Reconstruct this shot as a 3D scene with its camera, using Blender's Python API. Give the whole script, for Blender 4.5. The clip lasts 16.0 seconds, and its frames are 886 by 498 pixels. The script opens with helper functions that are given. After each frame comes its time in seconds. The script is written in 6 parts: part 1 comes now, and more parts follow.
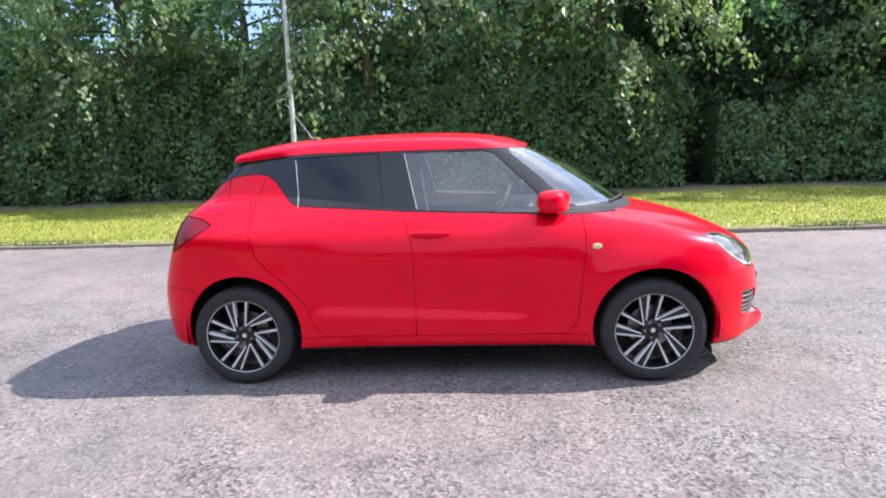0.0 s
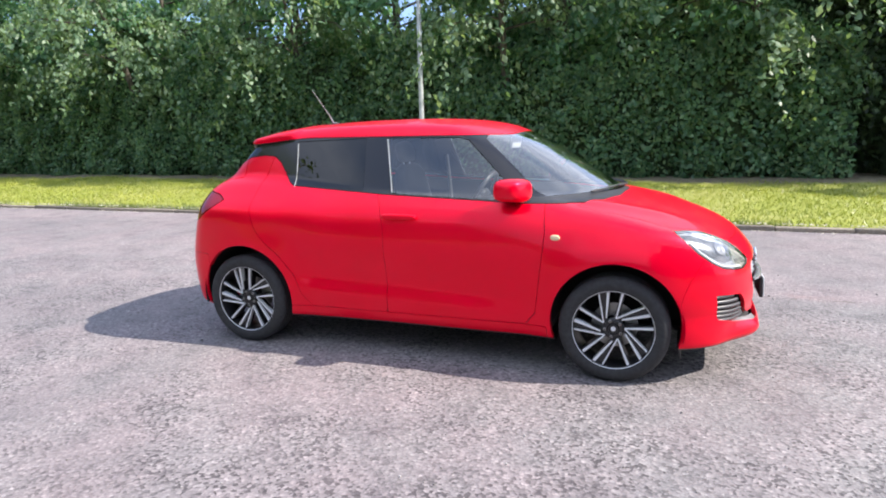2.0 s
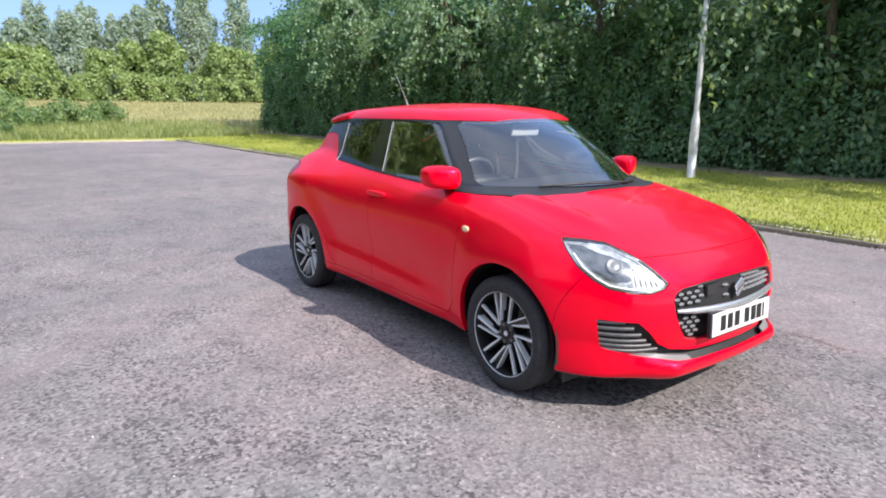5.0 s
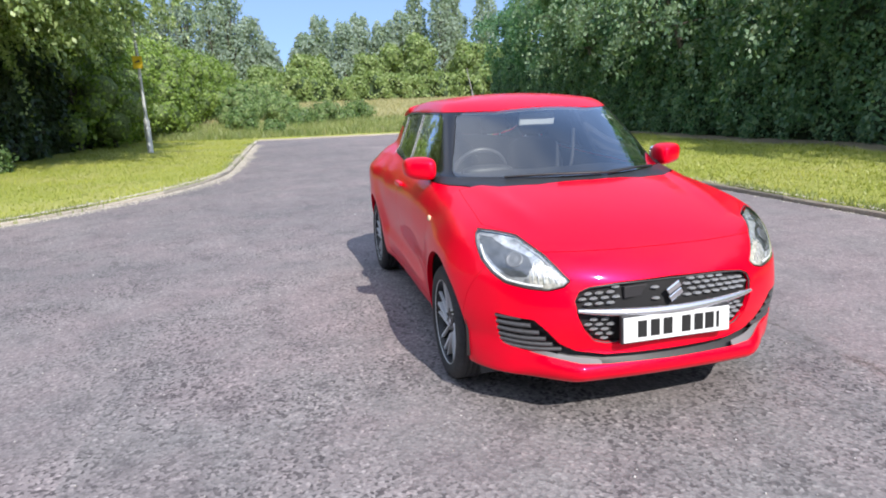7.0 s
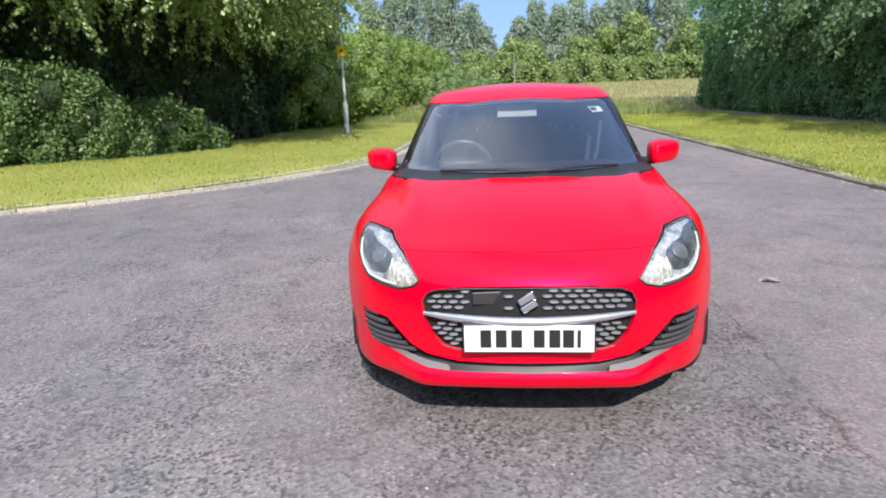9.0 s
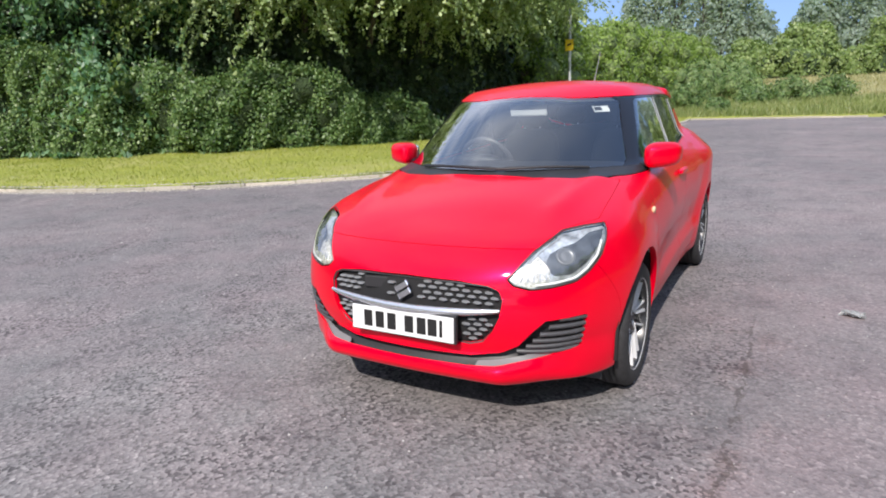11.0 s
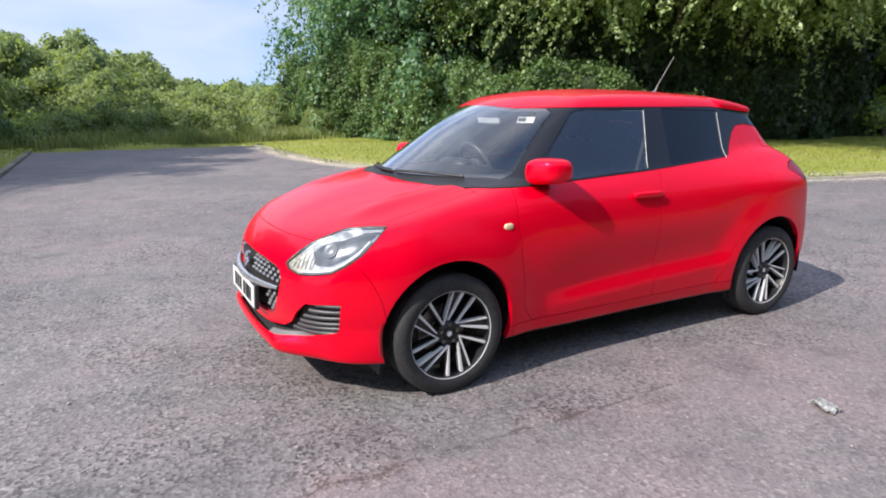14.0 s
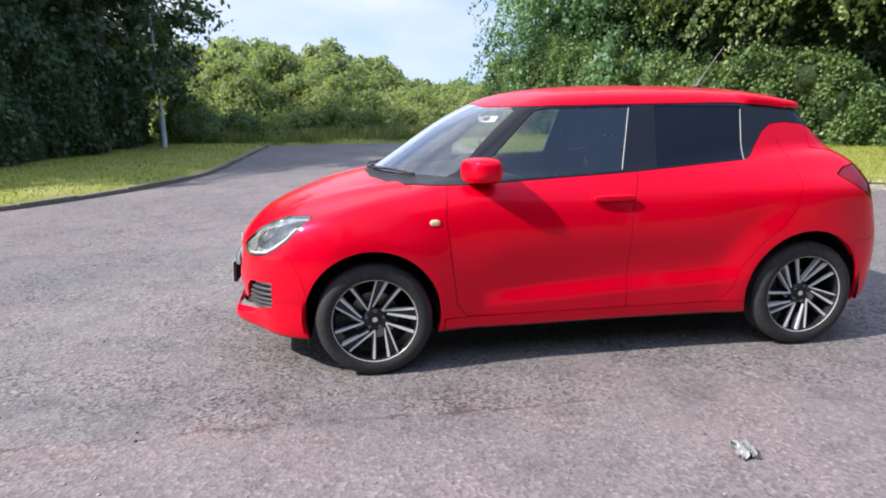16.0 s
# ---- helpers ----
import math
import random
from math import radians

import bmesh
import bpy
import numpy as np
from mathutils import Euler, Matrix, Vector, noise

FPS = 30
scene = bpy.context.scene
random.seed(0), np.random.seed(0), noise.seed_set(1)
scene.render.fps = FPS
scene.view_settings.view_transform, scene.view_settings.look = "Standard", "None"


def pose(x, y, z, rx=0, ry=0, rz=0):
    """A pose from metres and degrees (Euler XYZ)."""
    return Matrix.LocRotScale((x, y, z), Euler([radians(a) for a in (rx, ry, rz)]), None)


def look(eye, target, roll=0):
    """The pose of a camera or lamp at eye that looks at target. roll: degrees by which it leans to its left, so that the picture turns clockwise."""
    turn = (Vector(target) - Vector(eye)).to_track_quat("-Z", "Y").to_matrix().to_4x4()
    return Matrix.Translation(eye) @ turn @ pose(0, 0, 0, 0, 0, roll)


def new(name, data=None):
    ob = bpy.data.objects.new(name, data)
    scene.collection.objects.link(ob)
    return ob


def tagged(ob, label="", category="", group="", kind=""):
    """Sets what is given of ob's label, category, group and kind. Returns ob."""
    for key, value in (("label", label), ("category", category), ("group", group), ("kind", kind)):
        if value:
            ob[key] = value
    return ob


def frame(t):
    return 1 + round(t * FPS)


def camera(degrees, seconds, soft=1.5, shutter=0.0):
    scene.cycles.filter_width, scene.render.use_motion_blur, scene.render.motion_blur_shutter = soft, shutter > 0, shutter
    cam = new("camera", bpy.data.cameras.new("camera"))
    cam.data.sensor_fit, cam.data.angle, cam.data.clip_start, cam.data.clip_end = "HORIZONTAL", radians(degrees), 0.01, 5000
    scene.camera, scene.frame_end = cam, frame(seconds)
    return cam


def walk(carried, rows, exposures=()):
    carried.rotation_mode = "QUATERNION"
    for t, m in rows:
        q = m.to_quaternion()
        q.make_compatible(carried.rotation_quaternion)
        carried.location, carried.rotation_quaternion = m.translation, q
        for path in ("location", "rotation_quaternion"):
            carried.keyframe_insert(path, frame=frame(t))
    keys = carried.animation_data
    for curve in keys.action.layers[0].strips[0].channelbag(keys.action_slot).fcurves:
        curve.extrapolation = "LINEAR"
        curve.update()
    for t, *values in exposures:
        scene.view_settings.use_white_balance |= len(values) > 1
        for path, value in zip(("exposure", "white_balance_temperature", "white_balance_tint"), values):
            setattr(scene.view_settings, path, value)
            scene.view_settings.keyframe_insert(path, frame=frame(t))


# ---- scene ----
# ---------------------------------------------------------------- camera
cam = camera(71.04, 16.0, soft=1.9)
ROWS = [
    (0, 1.496, -4.388, 1.414, -9.52, 1.97, 3.83),
    (0.5, 1.734, -4.408, 1.422, -10.06, 2.41, 9.80),
    (1, 2.020, -4.336, 1.428, -10.05, 2.19, 13.03),
    (1.5, 2.368, -4.335, 1.422, -10.16, 1.62, 17.74),
    (2, 2.725, -4.259, 1.423, -10.91, 1.30, 20.15),
    (2.5, 3.055, -4.103, 1.419, -10.75, 1.31, 23.93),
    (3, 3.450, -3.971, 1.396, -10.47, 0.83, 29.31),
    (3.5, 3.768, -3.764, 1.347, -10.32, -0.63, 33.34),
    (4, 4.124, -3.488, 1.381, -11.48, -0.30, 39.40),
    (4.2, 4.264, -3.393, 1.398, -11.72, -0.49, 42.83),
    (6.3, 5.254, -2.024, 1.443, -13.16, 1.38, 65.65),
    (6.5, 5.322, -1.907, 1.438, -13.27, 1.50, 67.80),
    (7, 5.509, -1.581, 1.432, -13.04, 2.21, 75.92),
    (7.5, 5.559, -1.236, 1.421, -12.99, 2.37, 82.21),
    (8, 5.622, -0.849, 1.404, -13.31, 2.32, 87.99),
    (8.5, 5.635, -0.465, 1.406, -13.63, 2.25, 91.07),
    (9, 5.622, -0.080, 1.421, -13.73, 2.23, 95.55),
    (9.5, 5.649, 0.348, 1.419, -13.98, 2.19, 103.20),
    (9.7, 5.632, 0.491, 1.413, -13.94, 2.62, 106.11),
    (11.8, 5.181, 2.045, 1.397, -13.62, 0.75, 128.10),
    (12, 5.112, 2.201, 1.408, -13.71, 0.49, 131.07),
    (12.5, 4.842, 2.530, 1.395, -13.44, -0.49, 135.51),
    (13, 4.549, 2.858, 1.393, -13.42, -0.23, 142.08),
    (13.5, 4.234, 3.133, 1.392, -13.35, 0.56, 146.98),
    (14, 3.869, 3.325, 1.403, -13.09, 0.16, 151.06),
    (14.5, 3.512, 3.532, 1.418, -13.31, -0.16, 158.52),
    (15, 3.205, 3.652, 1.404, -13.28, -0.02, 165.13),
    (15.5, 2.887, 3.815, 1.401, -13.14, 0.85, 170.95),
    (16, 2.504, 3.940, 1.410, -13.22, 0.99, 172.06),
]
LIGHT = [
    (0.0, 1.94, 6650, 13), (4.2, 1.72, 6650, 13), (6.3, 1.47, 6480, 12), (9.7, 1.30, 6520, 12), (11.8, 1.18, 6650, 13), (16.0, 1.44, 6650, 13),
]
walk(cam, [(t, pose(x, y, z, 90 + pitch, roll, yaw)) for t, x, y, z, pitch, roll, yaw in ROWS], LIGHT)

# ---------------------------------------------------------------- sky and sun
SUN = Vector((1.12, 0.2, 1.0)).normalized()
world = bpy.data.worlds.new("sky")
scene.world = world
world.use_nodes = True
wn, wl = world.node_tree.nodes, world.node_tree.links
sky = wn.new("ShaderNodeTexSky")
sky.sky_type, sky.sun_disc = "NISHITA", False
sky.sun_elevation, sky.sun_rotation = math.asin(SUN.z), math.atan2(SUN.x, SUN.y)
sky.air_density, sky.dust_density, sky.ozone_density = 1.0, 0.4, 1.0
# the clear blue is taken a little above the horizon; thin bright cloud covers all but the west
where, raise_, clear = wn.new("ShaderNodeTexCoord"), wn.new("ShaderNodeVectorMath"), wn.new("ShaderNodeVectorMath")
raise_.inputs[1].default_value = (0, 0, 0.42)
wl.new(where.outputs["Generated"], raise_.inputs[0])
wl.new(raise_.outputs[0], sky.inputs["Vector"])
clear.operation = "DOT_PRODUCT"
clear.inputs[1].default_value = (-0.82, 0.50, 0.20)
wl.new(where.outputs["Generated"], clear.inputs[0])
drift = wn.new("ShaderNodeTexNoise")
drift.inputs["Scale"].default_value, drift.inputs["Detail"].default_value = 2.2, 6.0
squash = wn.new("ShaderNodeMapping")
squash.inputs["Scale"].default_value = (1, 1, 3)
wl.new(where.outputs["Generated"], squash.inputs["Vector"])
wl.new(squash.outputs[0], drift.inputs["Vector"])
open_sky, thick, cover = wn.new("ShaderNodeMapRange"), wn.new("ShaderNodeMapRange"), wn.new("ShaderNodeMath")
open_sky.inputs[1].default_value, open_sky.inputs[2].default_value = 0.25, 0.70
open_sky.inputs[3].default_value, open_sky.inputs[4].default_value = 1.0, 0.0
wl.new(clear.outputs["Value"], open_sky.inputs[0])
thick.inputs[1].default_value, thick.inputs[2].default_value = 0.30, 0.62
wl.new(drift.outputs["Fac"], thick.inputs[0])
cover.operation = "MULTIPLY"
wl.new(open_sky.outputs[0], cover.inputs[0])
wl.new(thick.outputs[0], cover.inputs[1])
cloud = wn.new("ShaderNodeMix")
cloud.data_type = "RGBA"
tall, bright = wn.new("ShaderNodeSeparateXYZ"), wn.new("ShaderNodeMapRange")
wl.new(where.outputs["Generated"], tall.inputs[0])
bright.inputs[1].default_value, bright.inputs[2].default_value = 0.15, 0.6
bright.inputs[3].default_value, bright.inputs[4].default_value = 1.22, 1.95
wl.new(tall.outputs["Z"], bright.inputs[0])
white = wn.new("ShaderNodeVectorMath")
white.operation = "SCALE"
white.inputs[0].default_value = (1.75, 1.98, 2.42)
wl.new(bright.outputs[0], white.inputs["Scale"])
wl.new(white.outputs[0], cloud.inputs[7])
wl.new(cover.outputs[0], cloud.inputs[0])
wl.new(sky.outputs[0], cloud.inputs[6])
wl.new(cloud.outputs[2], wn["Background"].inputs[0])
wn["Background"].inputs["Strength"].default_value = 0.15
sun = new("sun", bpy.data.lights.new("sun", "SUN"))
sun.data.energy, sun.data.angle, sun.data.color = 2.6, radians(0.6), (1.0, 0.95, 0.88)
sun.matrix_world = look(SUN * 50, (0, 0, 0))


# ---------------------------------------------------------------- materials
def material(name, rough=0.5, metal=0.0, colour=(0.5, 0.5, 0.5)):
    m = bpy.data.materials.new(name)
    m.use_nodes = True
    b = m.node_tree.nodes["Principled BSDF"]
    b.inputs["Roughness"].default_value, b.inputs["Metallic"].default_value = rough, metal
    b.inputs["Base Color"].default_value = (*colour, 1)
    return m


def node(m, kind, **inputs):
    n = m.node_tree.nodes.new("ShaderNode" + kind)
    for key, value in inputs.items():
        n.inputs[key.replace("_", " ")].default_value = value
    return n


def link(m, a, b):
    m.node_tree.links.new(a, b)


def shader(m):
    return m.node_tree.nodes["Principled BSDF"]


def place(m, how="Object", scale=(1, 1, 1)):
    """Coordinates for the textures of m, in metres."""
    c, s = node(m, "TexCoord"), node(m, "Mapping")
    s.inputs["Scale"].default_value = scale
    link(m, c.outputs[how], s.inputs["Vector"])
    return s.outputs["Vector"]


def noise_of(m, at, scale, detail=4.0, rough=0.55):
    n = node(m, "TexNoise", Scale=scale, Detail=detail, Roughness=rough)
    link(m, at, n.inputs["Vector"])
    return n.outputs["Fac"]


def ramp(m, fac, *stops):
    r = node(m, "ValToRGB")
    e = r.color_ramp.elements
    while len(e) < len(stops):
        e.new(0.5)
    for el, (pos, col) in zip(e, stops):
        el.position, el.color = pos, (*col, 1)
    link(m, fac, r.inputs["Fac"])
    return r.outputs["Color"]


def mix(m, fac, a, b, how="MIX"):
    n = m.node_tree.nodes.new("ShaderNodeMix")
    n.data_type, n.blend_type = "RGBA", how
    for i, v in ((0, fac), (6, a), (7, b)):
        if isinstance(v, bpy.types.NodeSocket):
            link(m, v, n.inputs[i])
        elif i == 0:
            n.inputs[0].default_value = v
        else:
            n.inputs[i].default_value = (*v, 1)
    return n.outputs[2]


def bump(m, height, strength=0.3, distance=0.01, under=None):
    b = node(m, "Bump", Strength=strength, Distance=distance)
    link(m, height, b.inputs["Height"])
    if under:
        link(m, under, b.inputs["Normal"])
    return b.outputs["Normal"]


def leaf_material(name, dark, mid, light, glow=0.35, gloss=0.5):
    """Leaves: each its own shade, some light passing through."""
    m = material(name, 0.40)
    g = node(m, "NewGeometry")
    col = ramp(m, g.outputs["Random Per Island"], (0.0, dark), (0.55, mid), (1.0, light))
    big = noise_of(m, place(m), 0.55, 3)
    col = mix(m, ramp(m, big, (0.35, (0, 0, 0)), (0.7, (1, 1, 1))), mix(m, 1.0, col, (0.62, 0.70, 0.62), "MULTIPLY"), col)
    s = shader(m)
    s.inputs["Specular IOR Level"].default_value = gloss
    link(m, col, s.inputs["Base Color"])
    t = node(m, "BsdfTranslucent")
    link(m, mix(m, 1.0, col, (1.0, 1.0, 0.45), "MULTIPLY"), t.inputs["Color"])
    x = node(m, "MixShader", Fac=glow)
    link(m, s.outputs[0], x.inputs[1])
    link(m, t.outputs[0], x.inputs[2])
    link(m, x.outputs[0], m.node_tree.nodes["Material Output"].inputs["Surface"])
    return m


LEAF_HEDGE = leaf_material("hedge_leaf", (0.088, 0.192, 0.112), (0.178, 0.340, 0.182), (0.34, 0.485, 0.275), 0.52)
LEAF_TREE = leaf_material("tree_leaf", (0.095, 0.215, 0.140), (0.190, 0.370, 0.235), (0.39, 0.55, 0.40), 0.66)
LEAF_BUSH = leaf_material("bush_leaf", (0.075, 0.145, 0.048), (0.185, 0.300, 0.105), (0.37, 0.48, 0.22), 0.5)
LEAF_YOUNG = leaf_material("young_leaf", (0.130, 0.220, 0.125), (0.235, 0.345, 0.205), (0.38, 0.47, 0.32), 0.5, 0.4)
LEAF_FRESH = leaf_material("fresh_leaf", (0.175, 0.250, 0.080), (0.310, 0.400, 0.145), (0.48, 0.55, 0.27), 0.5, 0.3)
# paled and desaturated: haze before the wooded rise is in this leaf colour
LEAF_HILL_HAZE = leaf_material("hazy_hill_leaf", (0.270, 0.330, 0.150), (0.400, 0.470, 0.225), (0.54, 0.60, 0.33), 0.6, 0.1)
# shade on the east trees and their hedge, put into darker leaf colours
LEAF_SHADE_TREE = leaf_material("shaded_tree_leaf", (0.050, 0.095, 0.056), (0.105, 0.180, 0.095), (0.20, 0.28, 0.155), 0.42)
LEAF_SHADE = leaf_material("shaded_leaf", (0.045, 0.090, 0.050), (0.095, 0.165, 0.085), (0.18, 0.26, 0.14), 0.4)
# near-black leaf: the shade of recesses under canopies, painted into its colour
LEAF_RECESS = leaf_material("recess_leaf", (0.018, 0.040, 0.016), (0.040, 0.078, 0.028), (0.085, 0.135, 0.050), 0.3)
# distance haze over the poplars, mixed into a pale blue-grey leaf colour
LEAF_FAR_HAZE = leaf_material("hazy_far_leaf", (0.34, 0.41, 0.37), (0.42, 0.50, 0.45), (0.50, 0.57, 0.52), 0.55, 0.1)
LEAF_LUSH = leaf_material("lush_leaf", (0.165, 0.255, 0.055), (0.290, 0.405, 0.095), (0.44, 0.54, 0.18), 0.5, 0.2)
# brighter copy of LEAF_FRESH: sunlight on hanging sprays put into the colour
LEAF_SUNLIT_SPRAY = leaf_material("sunlit_spray_leaf", (0.260, 0.360, 0.145), (0.460, 0.565, 0.260), (0.66, 0.72, 0.43), 0.45, 0.5)
GRASS_BLADE = leaf_material("grass_blade", (0.27, 0.310, 0.040), (0.36, 0.390, 0.055), (0.47, 0.460, 0.10), 0.3)
GRASS_TALL = leaf_material("tall_grass_blade", (0.19, 0.245, 0.075), (0.31, 0.355, 0.130), (0.47, 0.48, 0.24), 0.4)
GRASS_STRAW = leaf_material("straw_grass_blade", (0.26, 0.240, 0.10), (0.39, 0.345, 0.165), (0.53, 0.465, 0.27), 0.3)

# near-black colour stands in for the shade deep inside a hedge
SHADE_BACKING = material("thicket", 0.9, colour=(0.016, 0.030, 0.010))
_p = place(SHADE_BACKING)
link(SHADE_BACKING, ramp(SHADE_BACKING, noise_of(SHADE_BACKING, _p, 9, 5), (0.3, (0.016, 0.030, 0.012)), (0.75, (0.055, 0.095, 0.030))), shader(SHADE_BACKING).inputs["Base Color"])
link(SHADE_BACKING, bump(SHADE_BACKING, noise_of(SHADE_BACKING, _p, 14, 5), 1.0, 0.12), shader(SHADE_BACKING).inputs["Normal"])

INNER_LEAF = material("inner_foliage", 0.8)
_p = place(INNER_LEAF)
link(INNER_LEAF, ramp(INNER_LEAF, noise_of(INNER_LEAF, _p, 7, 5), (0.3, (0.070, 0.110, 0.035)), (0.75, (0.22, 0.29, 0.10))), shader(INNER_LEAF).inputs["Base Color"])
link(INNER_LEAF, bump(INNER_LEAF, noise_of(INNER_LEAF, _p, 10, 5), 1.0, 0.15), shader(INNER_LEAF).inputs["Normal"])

BARK = material("bark", 0.9)
_p = place(BARK, scale=(1, 1, 0.25))
link(BARK, ramp(BARK, noise_of(BARK, _p, 18, 6), (0.3, (0.045, 0.036, 0.026)), (0.7, (0.14, 0.12, 0.095))), shader(BARK).inputs["Base Color"])
link(BARK, bump(BARK, noise_of(BARK, _p, 26, 5), 0.8, 0.02), shader(BARK).inputs["Normal"])

ASPHALT = material("asphalt", 0.85)
_p = place(ASPHALT)
_v = node(ASPHALT, "TexVoronoi", Scale=62.0, Randomness=1.0)
link(ASPHALT, _p, _v.inputs["Vector"])
_w = node(ASPHALT, "TexVoronoi", Scale=150.0)
link(ASPHALT, _p, _w.inputs["Vector"])
_chip = ramp(ASPHALT, noise_of(ASPHALT, _v.outputs["Color"], 4.0, 1), (0.28, (0.140, 0.126, 0.125)), (0.45, (0.181, 0.165, 0.163)), (0.58, (0.206, 0.188, 0.185)), (0.75, (0.262, 0.242, 0.235)))
_grit = ramp(ASPHALT, noise_of(ASPHALT, _w.outputs["Color"], 4.0, 1), (0.3, (0.86, 0.86, 0.86)), (0.7, (1.12, 1.11, 1.11)))
_wide = ramp(ASPHALT, noise_of(ASPHALT, _p, 0.35, 5, 0.6), (0.34, (0.80, 0.81, 0.83)), (0.66, (1.13, 1.09, 1.09)))
_worn = ramp(ASPHALT, noise_of(ASPHALT, _p, 2.6, 7, 0.75), (0.34, (0.70, 0.69, 0.71)), (0.48, (0.98, 0.98, 0.98)), (0.66, (1.12, 1.10, 1.10)))
_col = mix(ASPHALT, 1.0, mix(ASPHALT, 1.0, mix(ASPHALT, 1.0, _chip, _grit, "MULTIPLY"), _wide, "MULTIPLY"), _worn, "MULTIPLY")
# a ragged crack that runs past the front of the car
_s = node(ASPHALT, "SeparateXYZ")
link(ASPHALT, _p, _s.inputs[0])


def sums(m, how, a, b):
    n = node(m, "Math")
    n.operation = how
    for i, v in enumerate((a, b)):
        if isinstance(v, bpy.types.NodeSocket):
            link(m, v, n.inputs[i])
        else:
            n.inputs[i].default_value = v
    return n.outputs[0]


_off = sums(ASPHALT, "MULTIPLY", sums(ASPHALT, "SUBTRACT", noise_of(ASPHALT, _p, 3.0, 6, 0.65), 0.5), 0.26)
_d = sums(ASPHALT, "ABSOLUTE", sums(ASPHALT, "SUBTRACT", sums(ASPHALT, "ADD", _s.outputs["Y"], _off), 1.31), 0.0)
_thin = sums(ASPHALT, "MULTIPLY", ramp(ASPHALT, noise_of(ASPHALT, _p, 7.0, 4, 0.7), (0.42, (0, 0, 0)), (0.62, (1, 1, 1))), 0.019)
_line = sums(ASPHALT, "LESS_THAN", _d, _thin)
_span = sums(ASPHALT, "MULTIPLY", _line, sums(ASPHALT, "MULTIPLY", sums(ASPHALT, "GREATER_THAN", _s.outputs["X"], 1.3), sums(ASPHALT, "LESS_THAN", _s.outputs["X"], 5.2)))
# the strip laid beyond the crack is worn paler and smoother
_strip = node(ASPHALT, "MapRange")
_strip.inputs[1].default_value, _strip.inputs[2].default_value = 1.22, 1.40
link(ASPHALT, sums(ASPHALT, "ADD", _s.outputs["Y"], _off), _strip.inputs[0])
_col = mix(ASPHALT, 1.0, _col, mix(ASPHALT, _strip.outputs[0], (1.00, 0.995, 0.995), (1.05, 1.02, 1.02)), "MULTIPLY")
# a darker, greyer patch before the nose of the car
_grey_patch = node(ASPHALT, "MapRange")
_grey_patch.inputs[1].default_value, _grey_patch.inputs[2].default_value = 1.6, 3.4
link(ASPHALT, sums(ASPHALT, "ADD", _s.outputs["X"], sums(ASPHALT, "MULTIPLY", sums(ASPHALT, "SUBTRACT", noise_of(ASPHALT, _p, 0.8, 5, 0.6), 0.5), 3.5)), _grey_patch.inputs[0])
_near = sums(ASPHALT, "MULTIPLY", _grey_patch.outputs[0], sums(ASPHALT, "SUBTRACT", 1.0, _strip.outputs[0]))
_near = sums(ASPHALT, "MULTIPLY", _near, sums(ASPHALT, "GREATER_THAN", _s.outputs["Y"], -2.6))
_col = mix(ASPHALT, 1.0, _col, mix(ASPHALT, _near, (1.0, 1.0, 1.0), (0.90, 0.945, 0.94)), "MULTIPLY")
# rusty dirt gathered beside the crack
_halo = node(ASPHALT, "MapRange")
_halo.inputs[1].default_value, _halo.inputs[2].default_value, _halo.inputs[3].default_value, _halo.inputs[4].default_value = 0.0, 0.20, 0.8, 0.0
link(ASPHALT, _d, _halo.inputs[0])
_rust = sums(ASPHALT, "MULTIPLY", _halo.outputs[0], ramp(ASPHALT, noise_of(ASPHALT, _p, 2.2, 5, 0.7), (0.50, (0, 0, 0)), (0.66, (1, 1, 1))))
_rust = sums(ASPHALT, "MULTIPLY", _rust, sums(ASPHALT, "MULTIPLY", sums(ASPHALT, "GREATER_THAN", _s.outputs["X"], 1.3), sums(ASPHALT, "LESS_THAN", _s.outputs["X"], 5.2)))
_col = mix(ASPHALT, _rust, _col, mix(ASPHALT, 1.0, _col, (0.98, 0.78, 0.72), "MULTIPLY"))
# pits where chips have been lost, in ragged patches, fewer on the smooth strip
_ch = node(ASPHALT, "SeparateColor")
link(ASPHALT, _v.outputs["Color"], _ch.inputs[0])
_pit = ramp(ASPHALT, _ch.outputs[0], (0.20, (0.36, 0.35, 0.36)), (0.32, (0.98, 0.98, 0.98)), (0.85, (1.06, 1.06, 1.06)), (0.97, (1.40, 1.38, 1.37)))
_pocked = ramp(ASPHALT, noise_of(ASPHALT, _p, 1.1, 6, 0.7), (0.40, (0.20, 0.20, 0.20)), (0.60, (1, 1, 1)))
_pocked = mix(ASPHALT, 1.0, _pocked, mix(ASPHALT, _strip.outputs[0], (1.0, 1.0, 1.0), (0.42, 0.42, 0.42)), "MULTIPLY")
_col = mix(ASPHALT, _pocked, _col, mix(ASPHALT, 1.0, _col, _pit, "MULTIPLY"))
# faint pink and grey-green tones from mixed stone
_tone = ramp(ASPHALT, noise_of(ASPHALT, _p, 1.7, 3, 0.5), (0.38, (0.98, 1.005, 1.00)), (0.62, (1.025, 0.993, 1.00)))
_col = mix(ASPHALT, 1.0, _col, _tone, "MULTIPLY")
_gaps = ramp(ASPHALT, _v.outputs["Distance"], (0.15, (1.36, 1.35, 1.35)), (0.65, (0.80, 0.795, 0.80)))
_col = mix(ASPHALT, mix(ASPHALT, _strip.outputs[0], (0.24, 0.24, 0.24), (0.10, 0.10, 0.10)), _col, mix(ASPHALT, 1.0, _col, _gaps, "MULTIPLY"))
